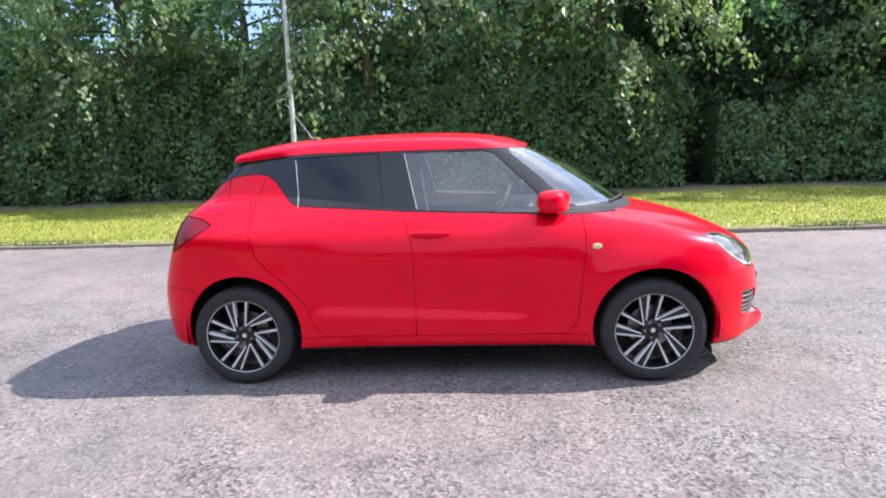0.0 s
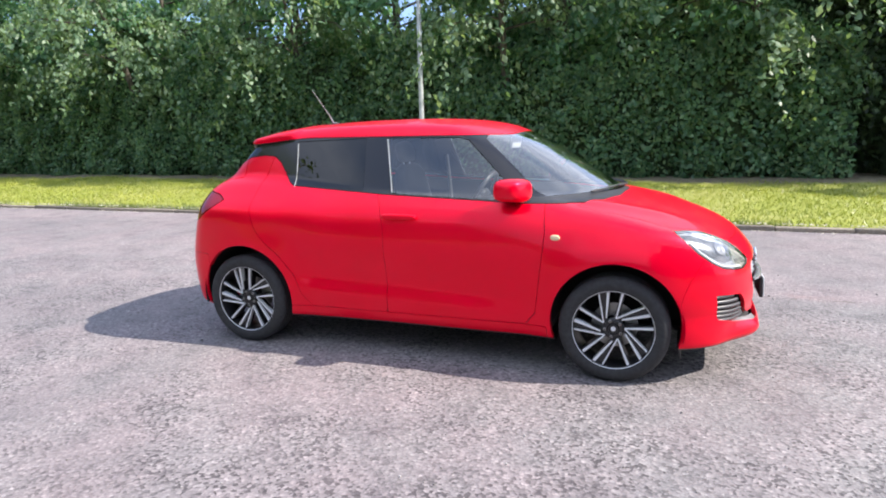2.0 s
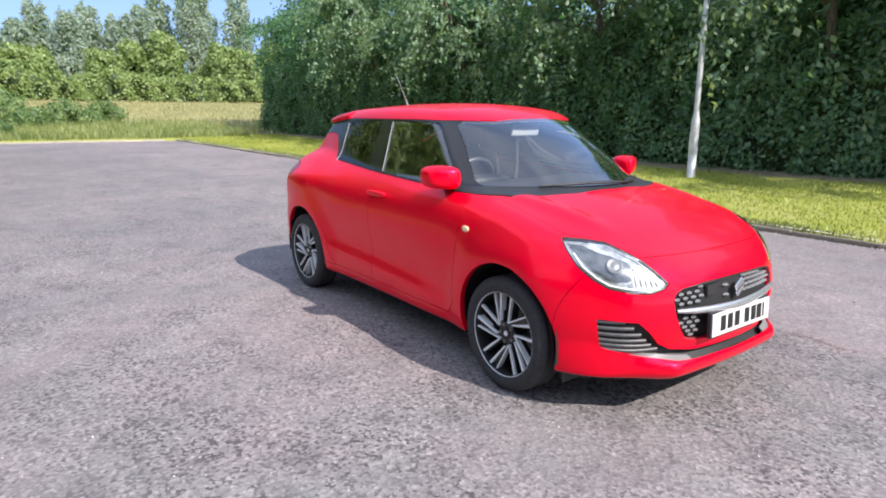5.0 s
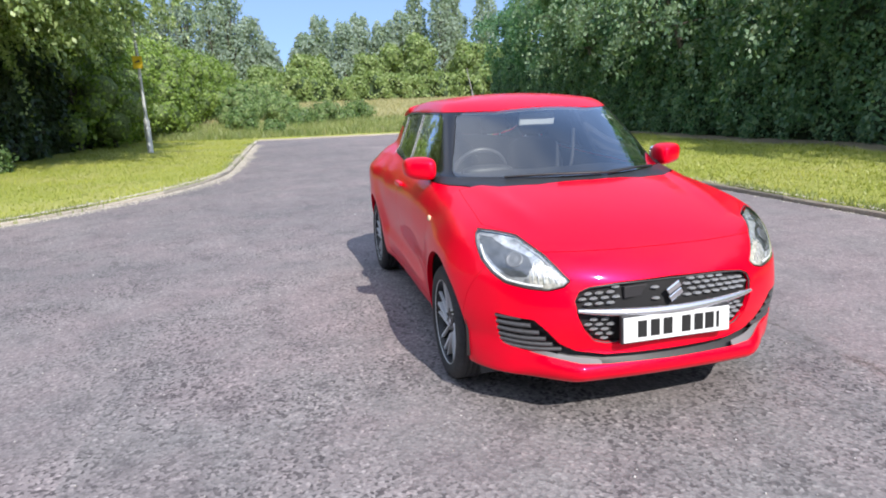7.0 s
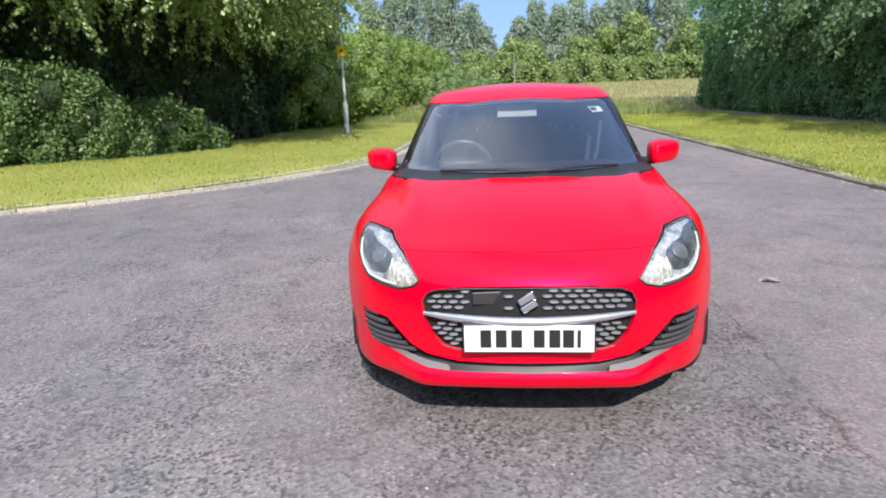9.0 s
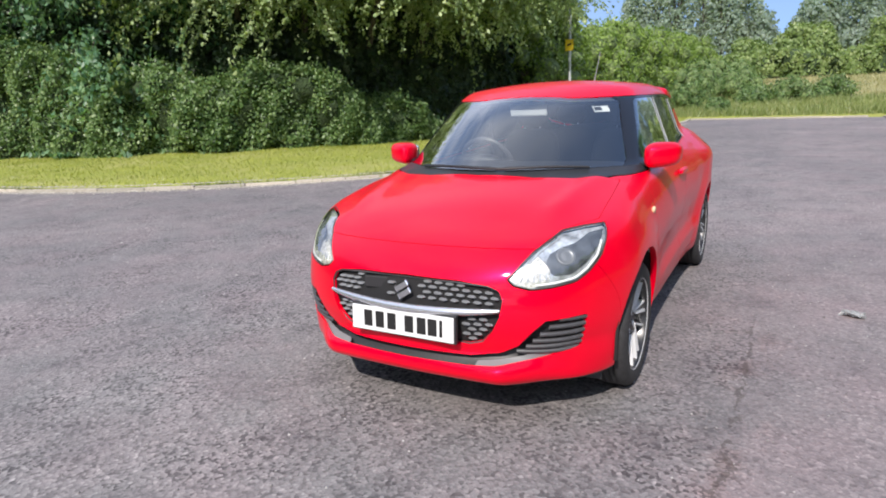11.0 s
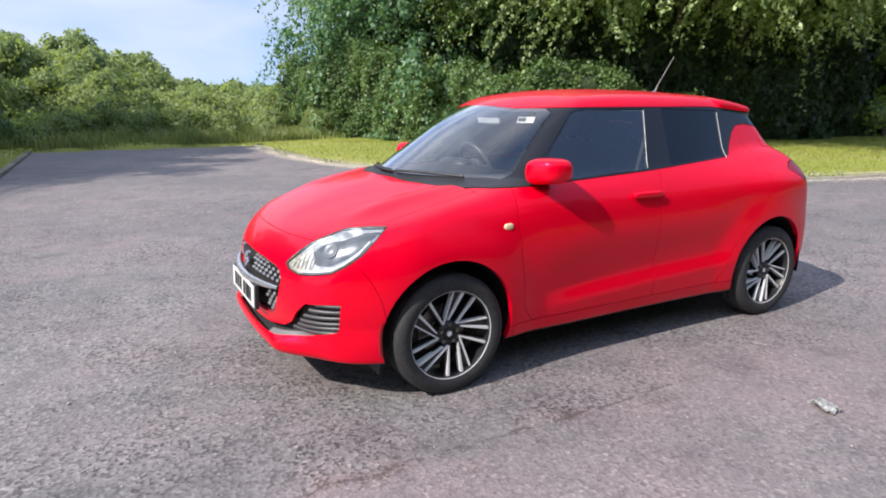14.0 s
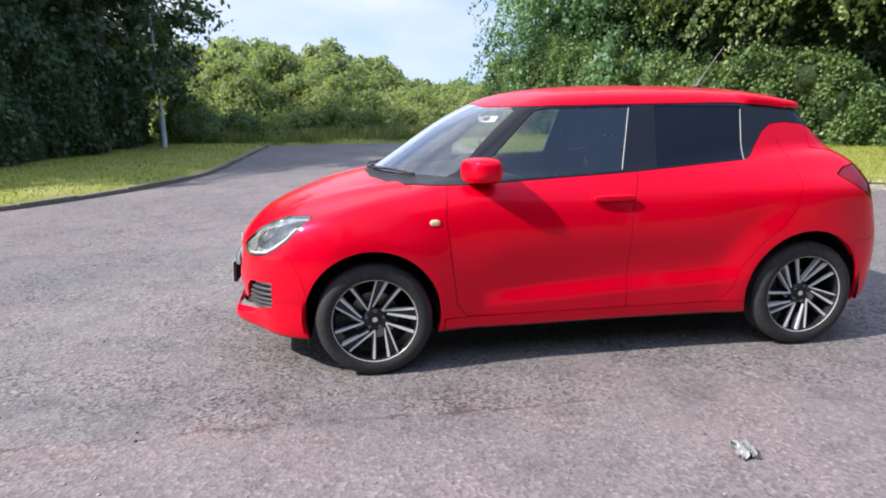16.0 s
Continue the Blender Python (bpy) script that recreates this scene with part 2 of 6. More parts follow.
link(ASPHALT, mix(ASPHALT, sums(ASPHALT, "MULTIPLY", _span, 0.55), _col, (0.050, 0.040, 0.034)), shader(ASPHALT).inputs["Base Color"])
_n = bump(ASPHALT, _v.outputs["Distance"], 0.40, 0.007)
link(ASPHALT, bump(ASPHALT, noise_of(ASPHALT, _p, 40, 3), 0.5, 0.006, _n), shader(ASPHALT).inputs["Normal"])

TURF = material("turf", 0.95)
_p = place(TURF)
_fine = ramp(TURF, noise_of(TURF, _p, 16, 6, 0.7), (0.3, (0.16, 0.19, 0.028)), (0.55, (0.265, 0.29, 0.045)), (0.75, (0.38, 0.36, 0.095)))
_dry = ramp(TURF, noise_of(TURF, _p, 0.5, 5, 0.65), (0.45, (0, 0, 0)), (0.7, (1, 1, 1)))
_lawn = mix(TURF, _dry, _fine, mix(TURF, 0.5, _fine, (0.38, 0.34, 0.15)))
# bare soil and old leaves along the foot of the north hedge
_s = node(TURF, "SeparateXYZ")
link(TURF, _p, _s.inputs[0])
_edge = node(TURF, "Math")
_edge.operation = "MULTIPLY_ADD"
link(TURF, noise_of(TURF, _p, 1.6, 5, 0.65), _edge.inputs[0])
_edge.inputs[1].default_value = 1.6
link(TURF, _s.outputs["Y"], _edge.inputs[2])
_strip = node(TURF, "MapRange")
_strip.inputs[1].default_value, _strip.inputs[2].default_value = 10.75, 11.35
link(TURF, _edge.outputs[0], _strip.inputs[0])
_soil = ramp(TURF, noise_of(TURF, _p, 22, 6, 0.7), (0.3, (0.12, 0.10, 0.062)), (0.6, (0.215, 0.18, 0.115)), (0.8, (0.33, 0.28, 0.18)))
_here = node(TURF, "Math")
_here.operation = "GREATER_THAN"
link(TURF, _s.outputs["X"], _here.inputs[0])
_here.inputs[1].default_value = -33.0
_both = node(TURF, "Math")
_both.operation = "MULTIPLY"
link(TURF, _strip.outputs[0], _both.inputs[0])
link(TURF, _here.outputs[0], _both.inputs[1])
_field = node(TURF, "MapRange")
_field.inputs[1].default_value, _field.inputs[2].default_value = -33.0, -40.0
link(TURF, _s.outputs["X"], _field.inputs[0])
_hay = ramp(TURF, noise_of(TURF, _p, 6, 6, 0.7), (0.3, (0.20, 0.195, 0.075)), (0.7, (0.32, 0.30, 0.13)))
_lawn = mix(TURF, _field.outputs[0], _lawn, _hay)
link(TURF, mix(TURF, _both.outputs[0], _lawn, _soil), shader(TURF).inputs["Base Color"])
link(TURF, bump(TURF, noise_of(TURF, _p, 45, 5), 0.8, 0.03), shader(TURF).inputs["Normal"])

CONCRETE = material("kerb_concrete", 0.9)
_p = place(CONCRETE, "Generated", (0.9, 0.15, 0.2))
_o = node(CONCRETE, "ObjectInfo")
_c = ramp(CONCRETE, noise_of(CONCRETE, _p, 30, 6, 0.7), (0.3, (0.15, 0.13, 0.10)), (0.7, (0.31, 0.275, 0.225)))
link(CONCRETE, mix(CONCRETE, 1.0, _c, ramp(CONCRETE, _o.outputs["Random"], (0.0, (0.7, 0.7, 0.68)), (1.0, (1.15, 1.1, 1.05))), "MULTIPLY"), shader(CONCRETE).inputs["Base Color"])
link(CONCRETE, bump(CONCRETE, noise_of(CONCRETE, _p, 60, 4), 0.6, 0.008), shader(CONCRETE).inputs["Normal"])

STEEL = material("galvanised_steel", 0.5, 0.4)
_p = place(STEEL)
link(STEEL, ramp(STEEL, noise_of(STEEL, _p, 7, 5), (0.3, (0.40, 0.415, 0.42)), (0.7, (0.58, 0.595, 0.59))), shader(STEEL).inputs["Base Color"])


# ---------------------------------------------------------------- mesh helpers
def put(name, verts, faces, mat, parent=None, label="", smooth=True, normals=None):
    """A mesh object from arrays of places and of triangles or quads."""
    verts, faces = np.asarray(verts, np.float32), np.asarray(faces, np.int32)
    me = bpy.data.meshes.new(name)
    n, k = len(faces), faces.shape[1]
    me.vertices.add(len(verts))
    me.vertices.foreach_set("co", verts.ravel())
    me.loops.add(n * k)
    me.loops.foreach_set("vertex_index", faces.ravel())
    me.polygons.add(n)
    me.polygons.foreach_set("loop_start", np.arange(0, n * k, k, dtype=np.int32))
    me.update(calc_edges=True)
    me.validate()
    if smooth:
        me.shade_smooth()
    if normals is not None:
        me.normals_split_custom_set_from_vertices(np.asarray(normals, np.float32))
    me.materials.append(mat)
    ob = new(name, me)
    if parent:
        ob.parent = parent
    if label:
        ob["label"] = label
    return ob


def part(name, bm, mat, parent=None, label="", smooth=False):
    """A bmesh as one mesh object under a thing or a part."""
    me = bpy.data.meshes.new(name)
    bmesh.ops.recalc_face_normals(bm, faces=bm.faces)
    bm.to_mesh(me)
    bm.free()
    if smooth:
        me.shade_smooth()
    me.materials.append(mat)
    ob = new(name, me)
    if parent:
        ob.parent = parent
    if label:
        ob["label"] = label
    return ob


def box(bm, size, m=Matrix(), bevel=0.0, segments=2):
    made = bmesh.ops.create_cube(bm, size=1.0, matrix=m @ Matrix.Diagonal((*size, 1)))["verts"]
    if bevel:
        edges = list({e for v in made for e in v.link_edges})
        bmesh.ops.bevel(bm, geom=edges, offset=bevel, segments=segments, affect="EDGES", profile=0.5)


def lathe(bm, profile, m=Matrix(), sides=32):
    """Turns (radius, height) pairs about the z axis of m."""
    rings = []
    for r, h in profile:
        rings.append([bm.verts.new(m @ Vector((r * math.cos(a), r * math.sin(a), h))) for a in (2 * math.pi * i / sides for i in range(sides))])
    for a, b in zip(rings, rings[1:]):
        for i in range(sides):
            j = (i + 1) % sides
            bm.faces.new((a[i], a[j], b[j], b[i]))
    return rings


def cap(bm, ring):
    bm.faces.new(ring)


def tube_arrays(path, radii, sides=6):
    """Places and quads of a tube along a path."""
    path, radii = np.asarray(path, float), np.asarray(radii, float)
    way = np.gradient(path, axis=0)
    way /= np.linalg.norm(way, axis=1, keepdims=True) + 1e-9
    ref = np.where(np.abs(way[:, 2:3]) > 0.9, np.array([[1.0, 0, 0]]), np.array([[0, 0, 1.0]]))
    u = np.cross(way, ref)
    u /= np.linalg.norm(u, axis=1, keepdims=True) + 1e-9
    v = np.cross(way, u)
    a = np.arange(sides) * 2 * np.pi / sides
    ring = np.cos(a)[None, :, None] * u[:, None] + np.sin(a)[None, :, None] * v[:, None]
    pts = (path[:, None] + radii[:, None, None] * ring).reshape(-1, 3)
    i, j = np.meshgrid(np.arange(len(path) - 1), np.arange(sides), indexing="ij")
    k = (j + 1) % sides
    quads = np.stack([i * sides + j, i * sides + k, (i + 1) * sides + k, (i + 1) * sides + j], -1).reshape(-1, 4)
    return pts, quads


def joined(pieces):
    pts, faces, n = [], [], 0
    for p, f in pieces:
        pts.append(p)
        faces.append(f + n)
        n += len(p)
    return np.concatenate(pts), np.concatenate(faces)


def wire(name, path, radius, mat, parent=None, label="", sides=8):
    p, f = tube_arrays(path, np.full(len(path), radius) if np.isscalar(radius) else radius, sides)
    return put(name, p, f, mat, parent, label)


def split(verts, tris, g):
    """Cuts triangles along g = 0. Returns places, triangles and which of them lie where g < 0."""
    g = np.where(np.abs(g) < 1e-9, 1e-9, g)
    neg = g < 0
    count = neg[tris].sum(1)
    inside, outside = tris[count == 3], tris[count == 0]
    mixed = tris[(count == 1) | (count == 2)]
    if len(mixed) == 0:
        return verts, np.concatenate([inside, outside]), np.r_[np.ones(len(inside), bool), np.zeros(len(outside), bool)]
    nm = neg[mixed]
    lone_neg = nm.sum(1) == 1
    lone = np.where(lone_neg, nm.argmax(1), (~nm).argmax(1))
    r = np.arange(len(mixed))
    a, b, c = mixed[r, lone], mixed[r, (lone + 1) % 3], mixed[r, (lone + 2) % 3]
    pairs = np.sort(np.concatenate([np.stack([a, b], 1), np.stack([a, c], 1)]), axis=1)
    key, back = np.unique(pairs, axis=0, return_inverse=True)
    back = back.ravel()
    t = (g[key[:, 0]] / (g[key[:, 0]] - g[key[:, 1]]))[:, None]
    fresh = verts[key[:, 0]] * (1 - t) + verts[key[:, 1]] * t
    ab, ac = back[: len(mixed)] + len(verts), back[len(mixed) :] + len(verts)
    tip = np.stack([a, ab, ac], 1)
    rest = np.concatenate([np.stack([ab, b, c], 1), np.stack([ab, c, ac], 1)])
    side = np.r_[np.ones(len(inside), bool), np.zeros(len(outside), bool), lone_neg, np.tile(~lone_neg, 2)]
    return np.concatenate([verts, fresh]), np.concatenate([inside, outside, tip, rest]), side


def tidy(verts, tris):
    used, back = np.unique(tris, return_inverse=True)
    return verts[used], back.reshape(tris.shape)


def polygon(px, py, outline, soft=0.0):
    """The distance from points to a closed outline, negative inside; soft rounds its corners."""
    q = np.array(outline, float)
    best, inside = np.full(px.shape, 1e9), np.zeros(px.shape, bool)
    for (ax, ay), (bx, by) in zip(q, np.roll(q, -1, axis=0)):
        ex, ey = bx - ax, by - ay
        t = np.clip(((px - ax) * ex + (py - ay) * ey) / (ex * ex + ey * ey), 0, 1)
        best = np.minimum(best, (px - ax - t * ex) ** 2 + (py - ay - t * ey) ** 2)
        cross = (ay > py) != (by > py)
        inside ^= cross & (px < (bx - ax) * (py - ay) / (by - ay + 1e-12) + ax)
    return np.where(inside, -np.sqrt(best), np.sqrt(best)) - soft


# ---------------------------------------------------------------- ground, road, kerbs
def road_distance(x, y):
    """Metres from the edge of the road, negative on it: a dead end with a side road."""
    a = np.maximum(np.abs(y - 0.925) - 3.925, -28.0 - x)
    b = np.maximum(np.abs(x - 2.4) - 3.2, np.maximum(-19.5 + 0.25 * np.sin(3 * x) - y, y - 1.0))
    r = np.where(x < 2.4, 10.5, 8.0)
    u, v = np.maximum(r - a, 0), np.maximum(r - b, 0)
    return np.maximum(np.maximum(r, np.minimum(a, b)) - np.hypot(u, v), y - 4.85)


def ground_height(x, y):
    d = np.maximum(road_distance(x, y), 0)
    z = 0.088 + 0.12 * (1 - np.exp(-d / 4))
    z = z + 0.055 * np.clip(-31 - x, 0, 60) + 0.03 * np.clip(-24 - y, 0, 60) * (x > -40)
    z = np.minimum(z, 0.6 * (d - 0.07))
    return z + 0.03 * np.sin(x * 0.9 + 1.3 * np.sin(y * 0.7)) * np.clip(d, 0, 1) * np.sin(y * 0.8)


def sheet():
    near = np.arange(-42, 42.01, 0.4)
    far = 42 * 1.18 ** np.arange(1, 22)
    line = np.concatenate([-far[::-1], near, far])
    gx, gy = np.meshgrid(line, line, indexing="ij")
    n = len(line)
    i, j = np.meshgrid(np.arange(n - 1), np.arange(n - 1), indexing="ij")
    a = (i * n + j).ravel()
    tris = np.concatenate([np.stack([a, a + n, a + n + 1], 1), np.stack([a, a + n + 1, a + 1], 1)])
    return np.stack([gx.ravel(), gy.ravel(), np.zeros(n * n)], 1), tris


_v, _t = sheet()
_v2, _t2, _in = split(_v, _t, road_distance(_v[:, 0], _v[:, 1]) + 0.02)
_a, _f = tidy(_v2, _t2[~_in])
_a[:, 2] = ground_height(_a[:, 0], _a[:, 1])
tagged(put("ground", _a, _f, TURF), "mown yellowish green grass verges and rough rising field", "ground", kind="structure")
_v2, _t2, _in = split(_v, _t, road_distance(_v[:, 0], _v[:, 1]) - 0.03)
_a, _f = tidy(_v2, _t2[_in])
tagged(put("road", _a, _f, ASPHALT), "worn grey chip-sealed asphalt road with loose grit", "road", kind="structure")


def kerb_mesh():
    bm = bmesh.new()
    box(bm, (0.905, 0.125, 0.22), Matrix.Translation((0, 0, -0.01)), 0.014, 2)
    me = bpy.data.meshes.new("kerb_stone")
    bm.to_mesh(me)
    bm.free()
    me.materials.append(CONCRETE)
    return me


KERB = kerb_mesh()
PALE_CONCRETE = CONCRETE.copy()
PALE_CONCRETE.name = "pale_kerb_concrete"
_e = [n for n in PALE_CONCRETE.node_tree.nodes if n.bl_idname == "ShaderNodeValToRGB" and n.color_ramp.elements[0].color[0] < 0.3][0].color_ramp.elements
_e[0].color, _e[1].color = (0.28, 0.255, 0.215, 1), (0.52, 0.49, 0.43, 1)
PALE_KERB = KERB.copy()
PALE_KERB.materials[0] = PALE_CONCRETE


def kerb_run(name, path, label, sink, settle=0.0):
    """Kerb stones end to end along a path of points."""
    root = tagged(new(name), label, "kerb", kind="structure")
    path = np.asarray(path, float)
    seg = np.hypot(*np.diff(path, axis=0).T)
    s = np.r_[0, np.cumsum(seg)]
    rnd = random.Random(len(path) + int(s[-1]))
    for k in range(int(s[-1] / 0.915)):
        a, b = (np.array([np.interp(k * 0.915 + o, s, path[:, c]) for c in (0, 1)]) for o in (0.0, 0.915))
        mid, ang = (a + b) / 2, math.degrees(math.atan2(*(b - a)[::-1]))
        ob = new("kerb_stone", PALE_KERB if sink else KERB)
        ob.parent = root
        ob.matrix_basis = pose(mid[0], mid[1], -sink - settle + rnd.uniform(-0.012, 0.006), rnd.uniform(-2.5, 2.5), rnd.uniform(-0.5, 0.5), ang + rnd.uniform(-0.6, 0.6))


def arc(cx, cy, r, a0, a1, n=24):
    return [(cx + r * math.cos(radians(a)), cy + r * math.sin(radians(a))) for a in np.linspace(a0, a1, n)]


kerb_run("kerb_north", [(-28.0, 4.9125), (34, 4.9125)], "dark weathered concrete kerb stones along the verge", 0.0, 0.040)
kerb_run("kerb_west", [(-28.0625, -3.0), (-28.0625, 4.85)], "weathered concrete kerb across the end of the road", 0.02)
kerb_run("kerb_southwest", [(-28, -3.0625), (-11.3, -3.0625)] + arc(-11.3, -13.5, 10.4375, 90, 0, 36) + [(-0.8625, -19.2)], "half-buried pale concrete kerb with grit and weeds", 0.045)
kerb_run("kerb_southeast", [(5.6625, -19.2), (5.6625, -11)] + arc(13.6, -11, 7.9375, 180, 90) + [(34, -3.0625)], "dark concrete kerb stones round the junction corner", 0.0, 0.020)


# ---------------------------------------------------------------- foliage
RNG = np.random.default_rng(7)


def unit(v):
    return v / (np.linalg.norm(v, axis=-1, keepdims=True) + 1e-9)


def leaf_arrays(at, out, size, droop=0.5, spread=0.8):
    """A folded four-cornered leaf at each place, its face turned roughly to out."""
    n = len(at)
    face = unit(out + spread * RNG.normal(size=(n, 3)))
    along = RNG.normal(size=(n, 3)) + np.array([0, 0, -2.0 * droop])
    along = unit(along - (along * face).sum(1, keepdims=True) * face)
    side = np.cross(face, along)
    s = (size * RNG.uniform(0.65, 1.3, n))[:, None]
    base, tip = at - 0.5 * s * along, at + 0.5 * s * along
    left, right = at + 0.33 * s * side - 0.10 * s * face, at - 0.33 * s * side - 0.10 * s * face
    v = np.stack([base, left, tip, right], 1).reshape(-1, 3)
    k = np.arange(n)[:, None] * 4
    return v, np.concatenate([k + [0, 1, 2], k + [0, 2, 3]])


def lumps(x, z, seed=0.0):
    """Slow bumps for the face of a hedge."""
    return 0.5 * np.sin(1.1 * x + seed) * np.sin(0.9 * z + 0.5 * x + seed) + 0.3 * np.sin(2.7 * x + 1.7 * z + seed) + 0.2 * np.sin(5.3 * x - 3.1 * z + 2 * seed)


def hedge(name, path, low, high, count, size, mat, label, depth=1.6, seed=1.0, rough=0.22):
    """A hedge along a path: leaves over its face and top, on a backing coloured as inner shade."""
    path = np.asarray(path, float)
    seg = np.hypot(*np.diff(path, axis=0).T)
    s = np.r_[0, np.cumsum(seg)]
    root = tagged(new(name), label, "hedge", kind="stuff")

    def at(u, z, inward):
        x, y = np.interp(u, s, path[:, 0]), np.interp(u, s, path[:, 1])
        e = 0.15
        tx = np.interp(u + e, s, path[:, 0]) - np.interp(u - e, s, path[:, 0])
        ty = np.interp(u + e, s, path[:, 1]) - np.interp(u - e, s, path[:, 1])
        l = np.hypot(tx, ty) + 1e-9
        nx, ny = ty / l, -tx / l
        return np.stack([x - nx * inward, y - ny * inward, ground_height(x, y) + z], -1), np.stack([nx, ny, np.zeros_like(nx)], -1)

    crest = [(0, high), (1, high)] if np.isscalar(high) else high
    high = max(h for _, h in crest)

    def top(u):
        level = np.interp(u / s[-1], [k for k, _ in crest], [h for _, h in crest])
        return level + 0.35 * np.sin(0.7 * u + seed) + 0.2 * np.sin(2.3 * u + 2 * seed)

    def face(u, z):
        lean = 0.25 * np.clip((z - 0.7 * high) / (0.3 * high), 0, 1) ** 2 + 0.3 * np.clip(0.35 - z, 0, 1)
        return lean - rough * lumps(u, z, seed)

    n1 = int(count * 0.84)
    # shoots: little groups of leaves, some standing well out of the face
    shoots = max(40, n1 // 16)
    which = RNG.integers(0, shoots, n1)
    su, sq = RNG.uniform(0, s[-1], shoots), RNG.uniform(0, 1, shoots)
    so = np.abs(RNG.normal(0, 0.12, shoots)) - 0.07 - 0.30 * (RNG.uniform(size=shoots) < 0.12) * RNG.uniform(size=shoots)
    wide = 0.09 + 0.55 * size
    u = np.clip(su[which] + RNG.normal(0, wide, n1), 0, s[-1])
    z = np.maximum(low + sq[which] * (top(u) - low) + RNG.normal(0, 0.8 * wide, n1), 0.02)
    inward = face(u, z) + so[which] + np.abs(RNG.normal(0, 0.07, n1)) - 0.03
    p1, o1 = at(u, z, inward)
    u2 = RNG.uniform(0, s[-1], count - n1)
    p2, _ = at(u2, top(u2) + RNG.normal(0, 0.12, count - n1), 0.2 + depth * RNG.uniform(0, 1, count - n1))
    o2 = np.tile([[0, 0, 1.0]], (count - n1, 1))
    v, f = leaf_arrays(np.concatenate([p1, p2]), np.concatenate([o1 + [0, 0, 0.35], o2]), size)
    put("leaves", v, f, mat, root, smooth=False)
    # sheet behind the leaves, dark in colour for the shade between them
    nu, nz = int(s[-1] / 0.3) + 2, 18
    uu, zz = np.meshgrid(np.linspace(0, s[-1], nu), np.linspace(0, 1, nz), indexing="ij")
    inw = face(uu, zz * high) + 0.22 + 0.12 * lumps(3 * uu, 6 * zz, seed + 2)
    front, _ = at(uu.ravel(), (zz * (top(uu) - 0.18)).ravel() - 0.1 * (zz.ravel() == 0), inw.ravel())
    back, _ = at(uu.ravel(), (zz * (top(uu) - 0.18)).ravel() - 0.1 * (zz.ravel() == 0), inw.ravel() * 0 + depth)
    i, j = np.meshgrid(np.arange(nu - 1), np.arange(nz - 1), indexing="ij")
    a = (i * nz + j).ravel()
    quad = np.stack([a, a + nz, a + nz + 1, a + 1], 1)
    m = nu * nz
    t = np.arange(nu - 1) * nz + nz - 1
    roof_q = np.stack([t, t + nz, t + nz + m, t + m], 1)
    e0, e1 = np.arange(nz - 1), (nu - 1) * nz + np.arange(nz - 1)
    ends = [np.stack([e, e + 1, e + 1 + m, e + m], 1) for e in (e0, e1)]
    put("thicket", np.concatenate([front, back]), np.concatenate([quad, quad + m, roof_q, *ends]), SHADE_BACKING, root)
    return root


GROUPS = {
    "tall leafy deciduous": "trees behind the north hedge", "young light green": "young trees over the north hedge", "sunlit leafy tree": "trees at the road corner",
    "leaning tree": "leaning trees at the road corner", "tall leafy tree clad": "trees beside the corner hedge", "tall shaded tree": "trees beside the side road", "low dark green bush": "bushes at the end of the side road", "wild light green": "wild bushes below the rise",
    "small rounded": "trees on the rise", "rounded sunlit": "trees on the rise", "bright green roadside": "roadside bushes", "small bush": "bushes past the road end",
    "leafy tree in the row": "trees along the field", "tall slender": "distant poplars",
}


def group_of(label):
    return next((g for start, g in GROUPS.items() if label.startswith(start)), "")


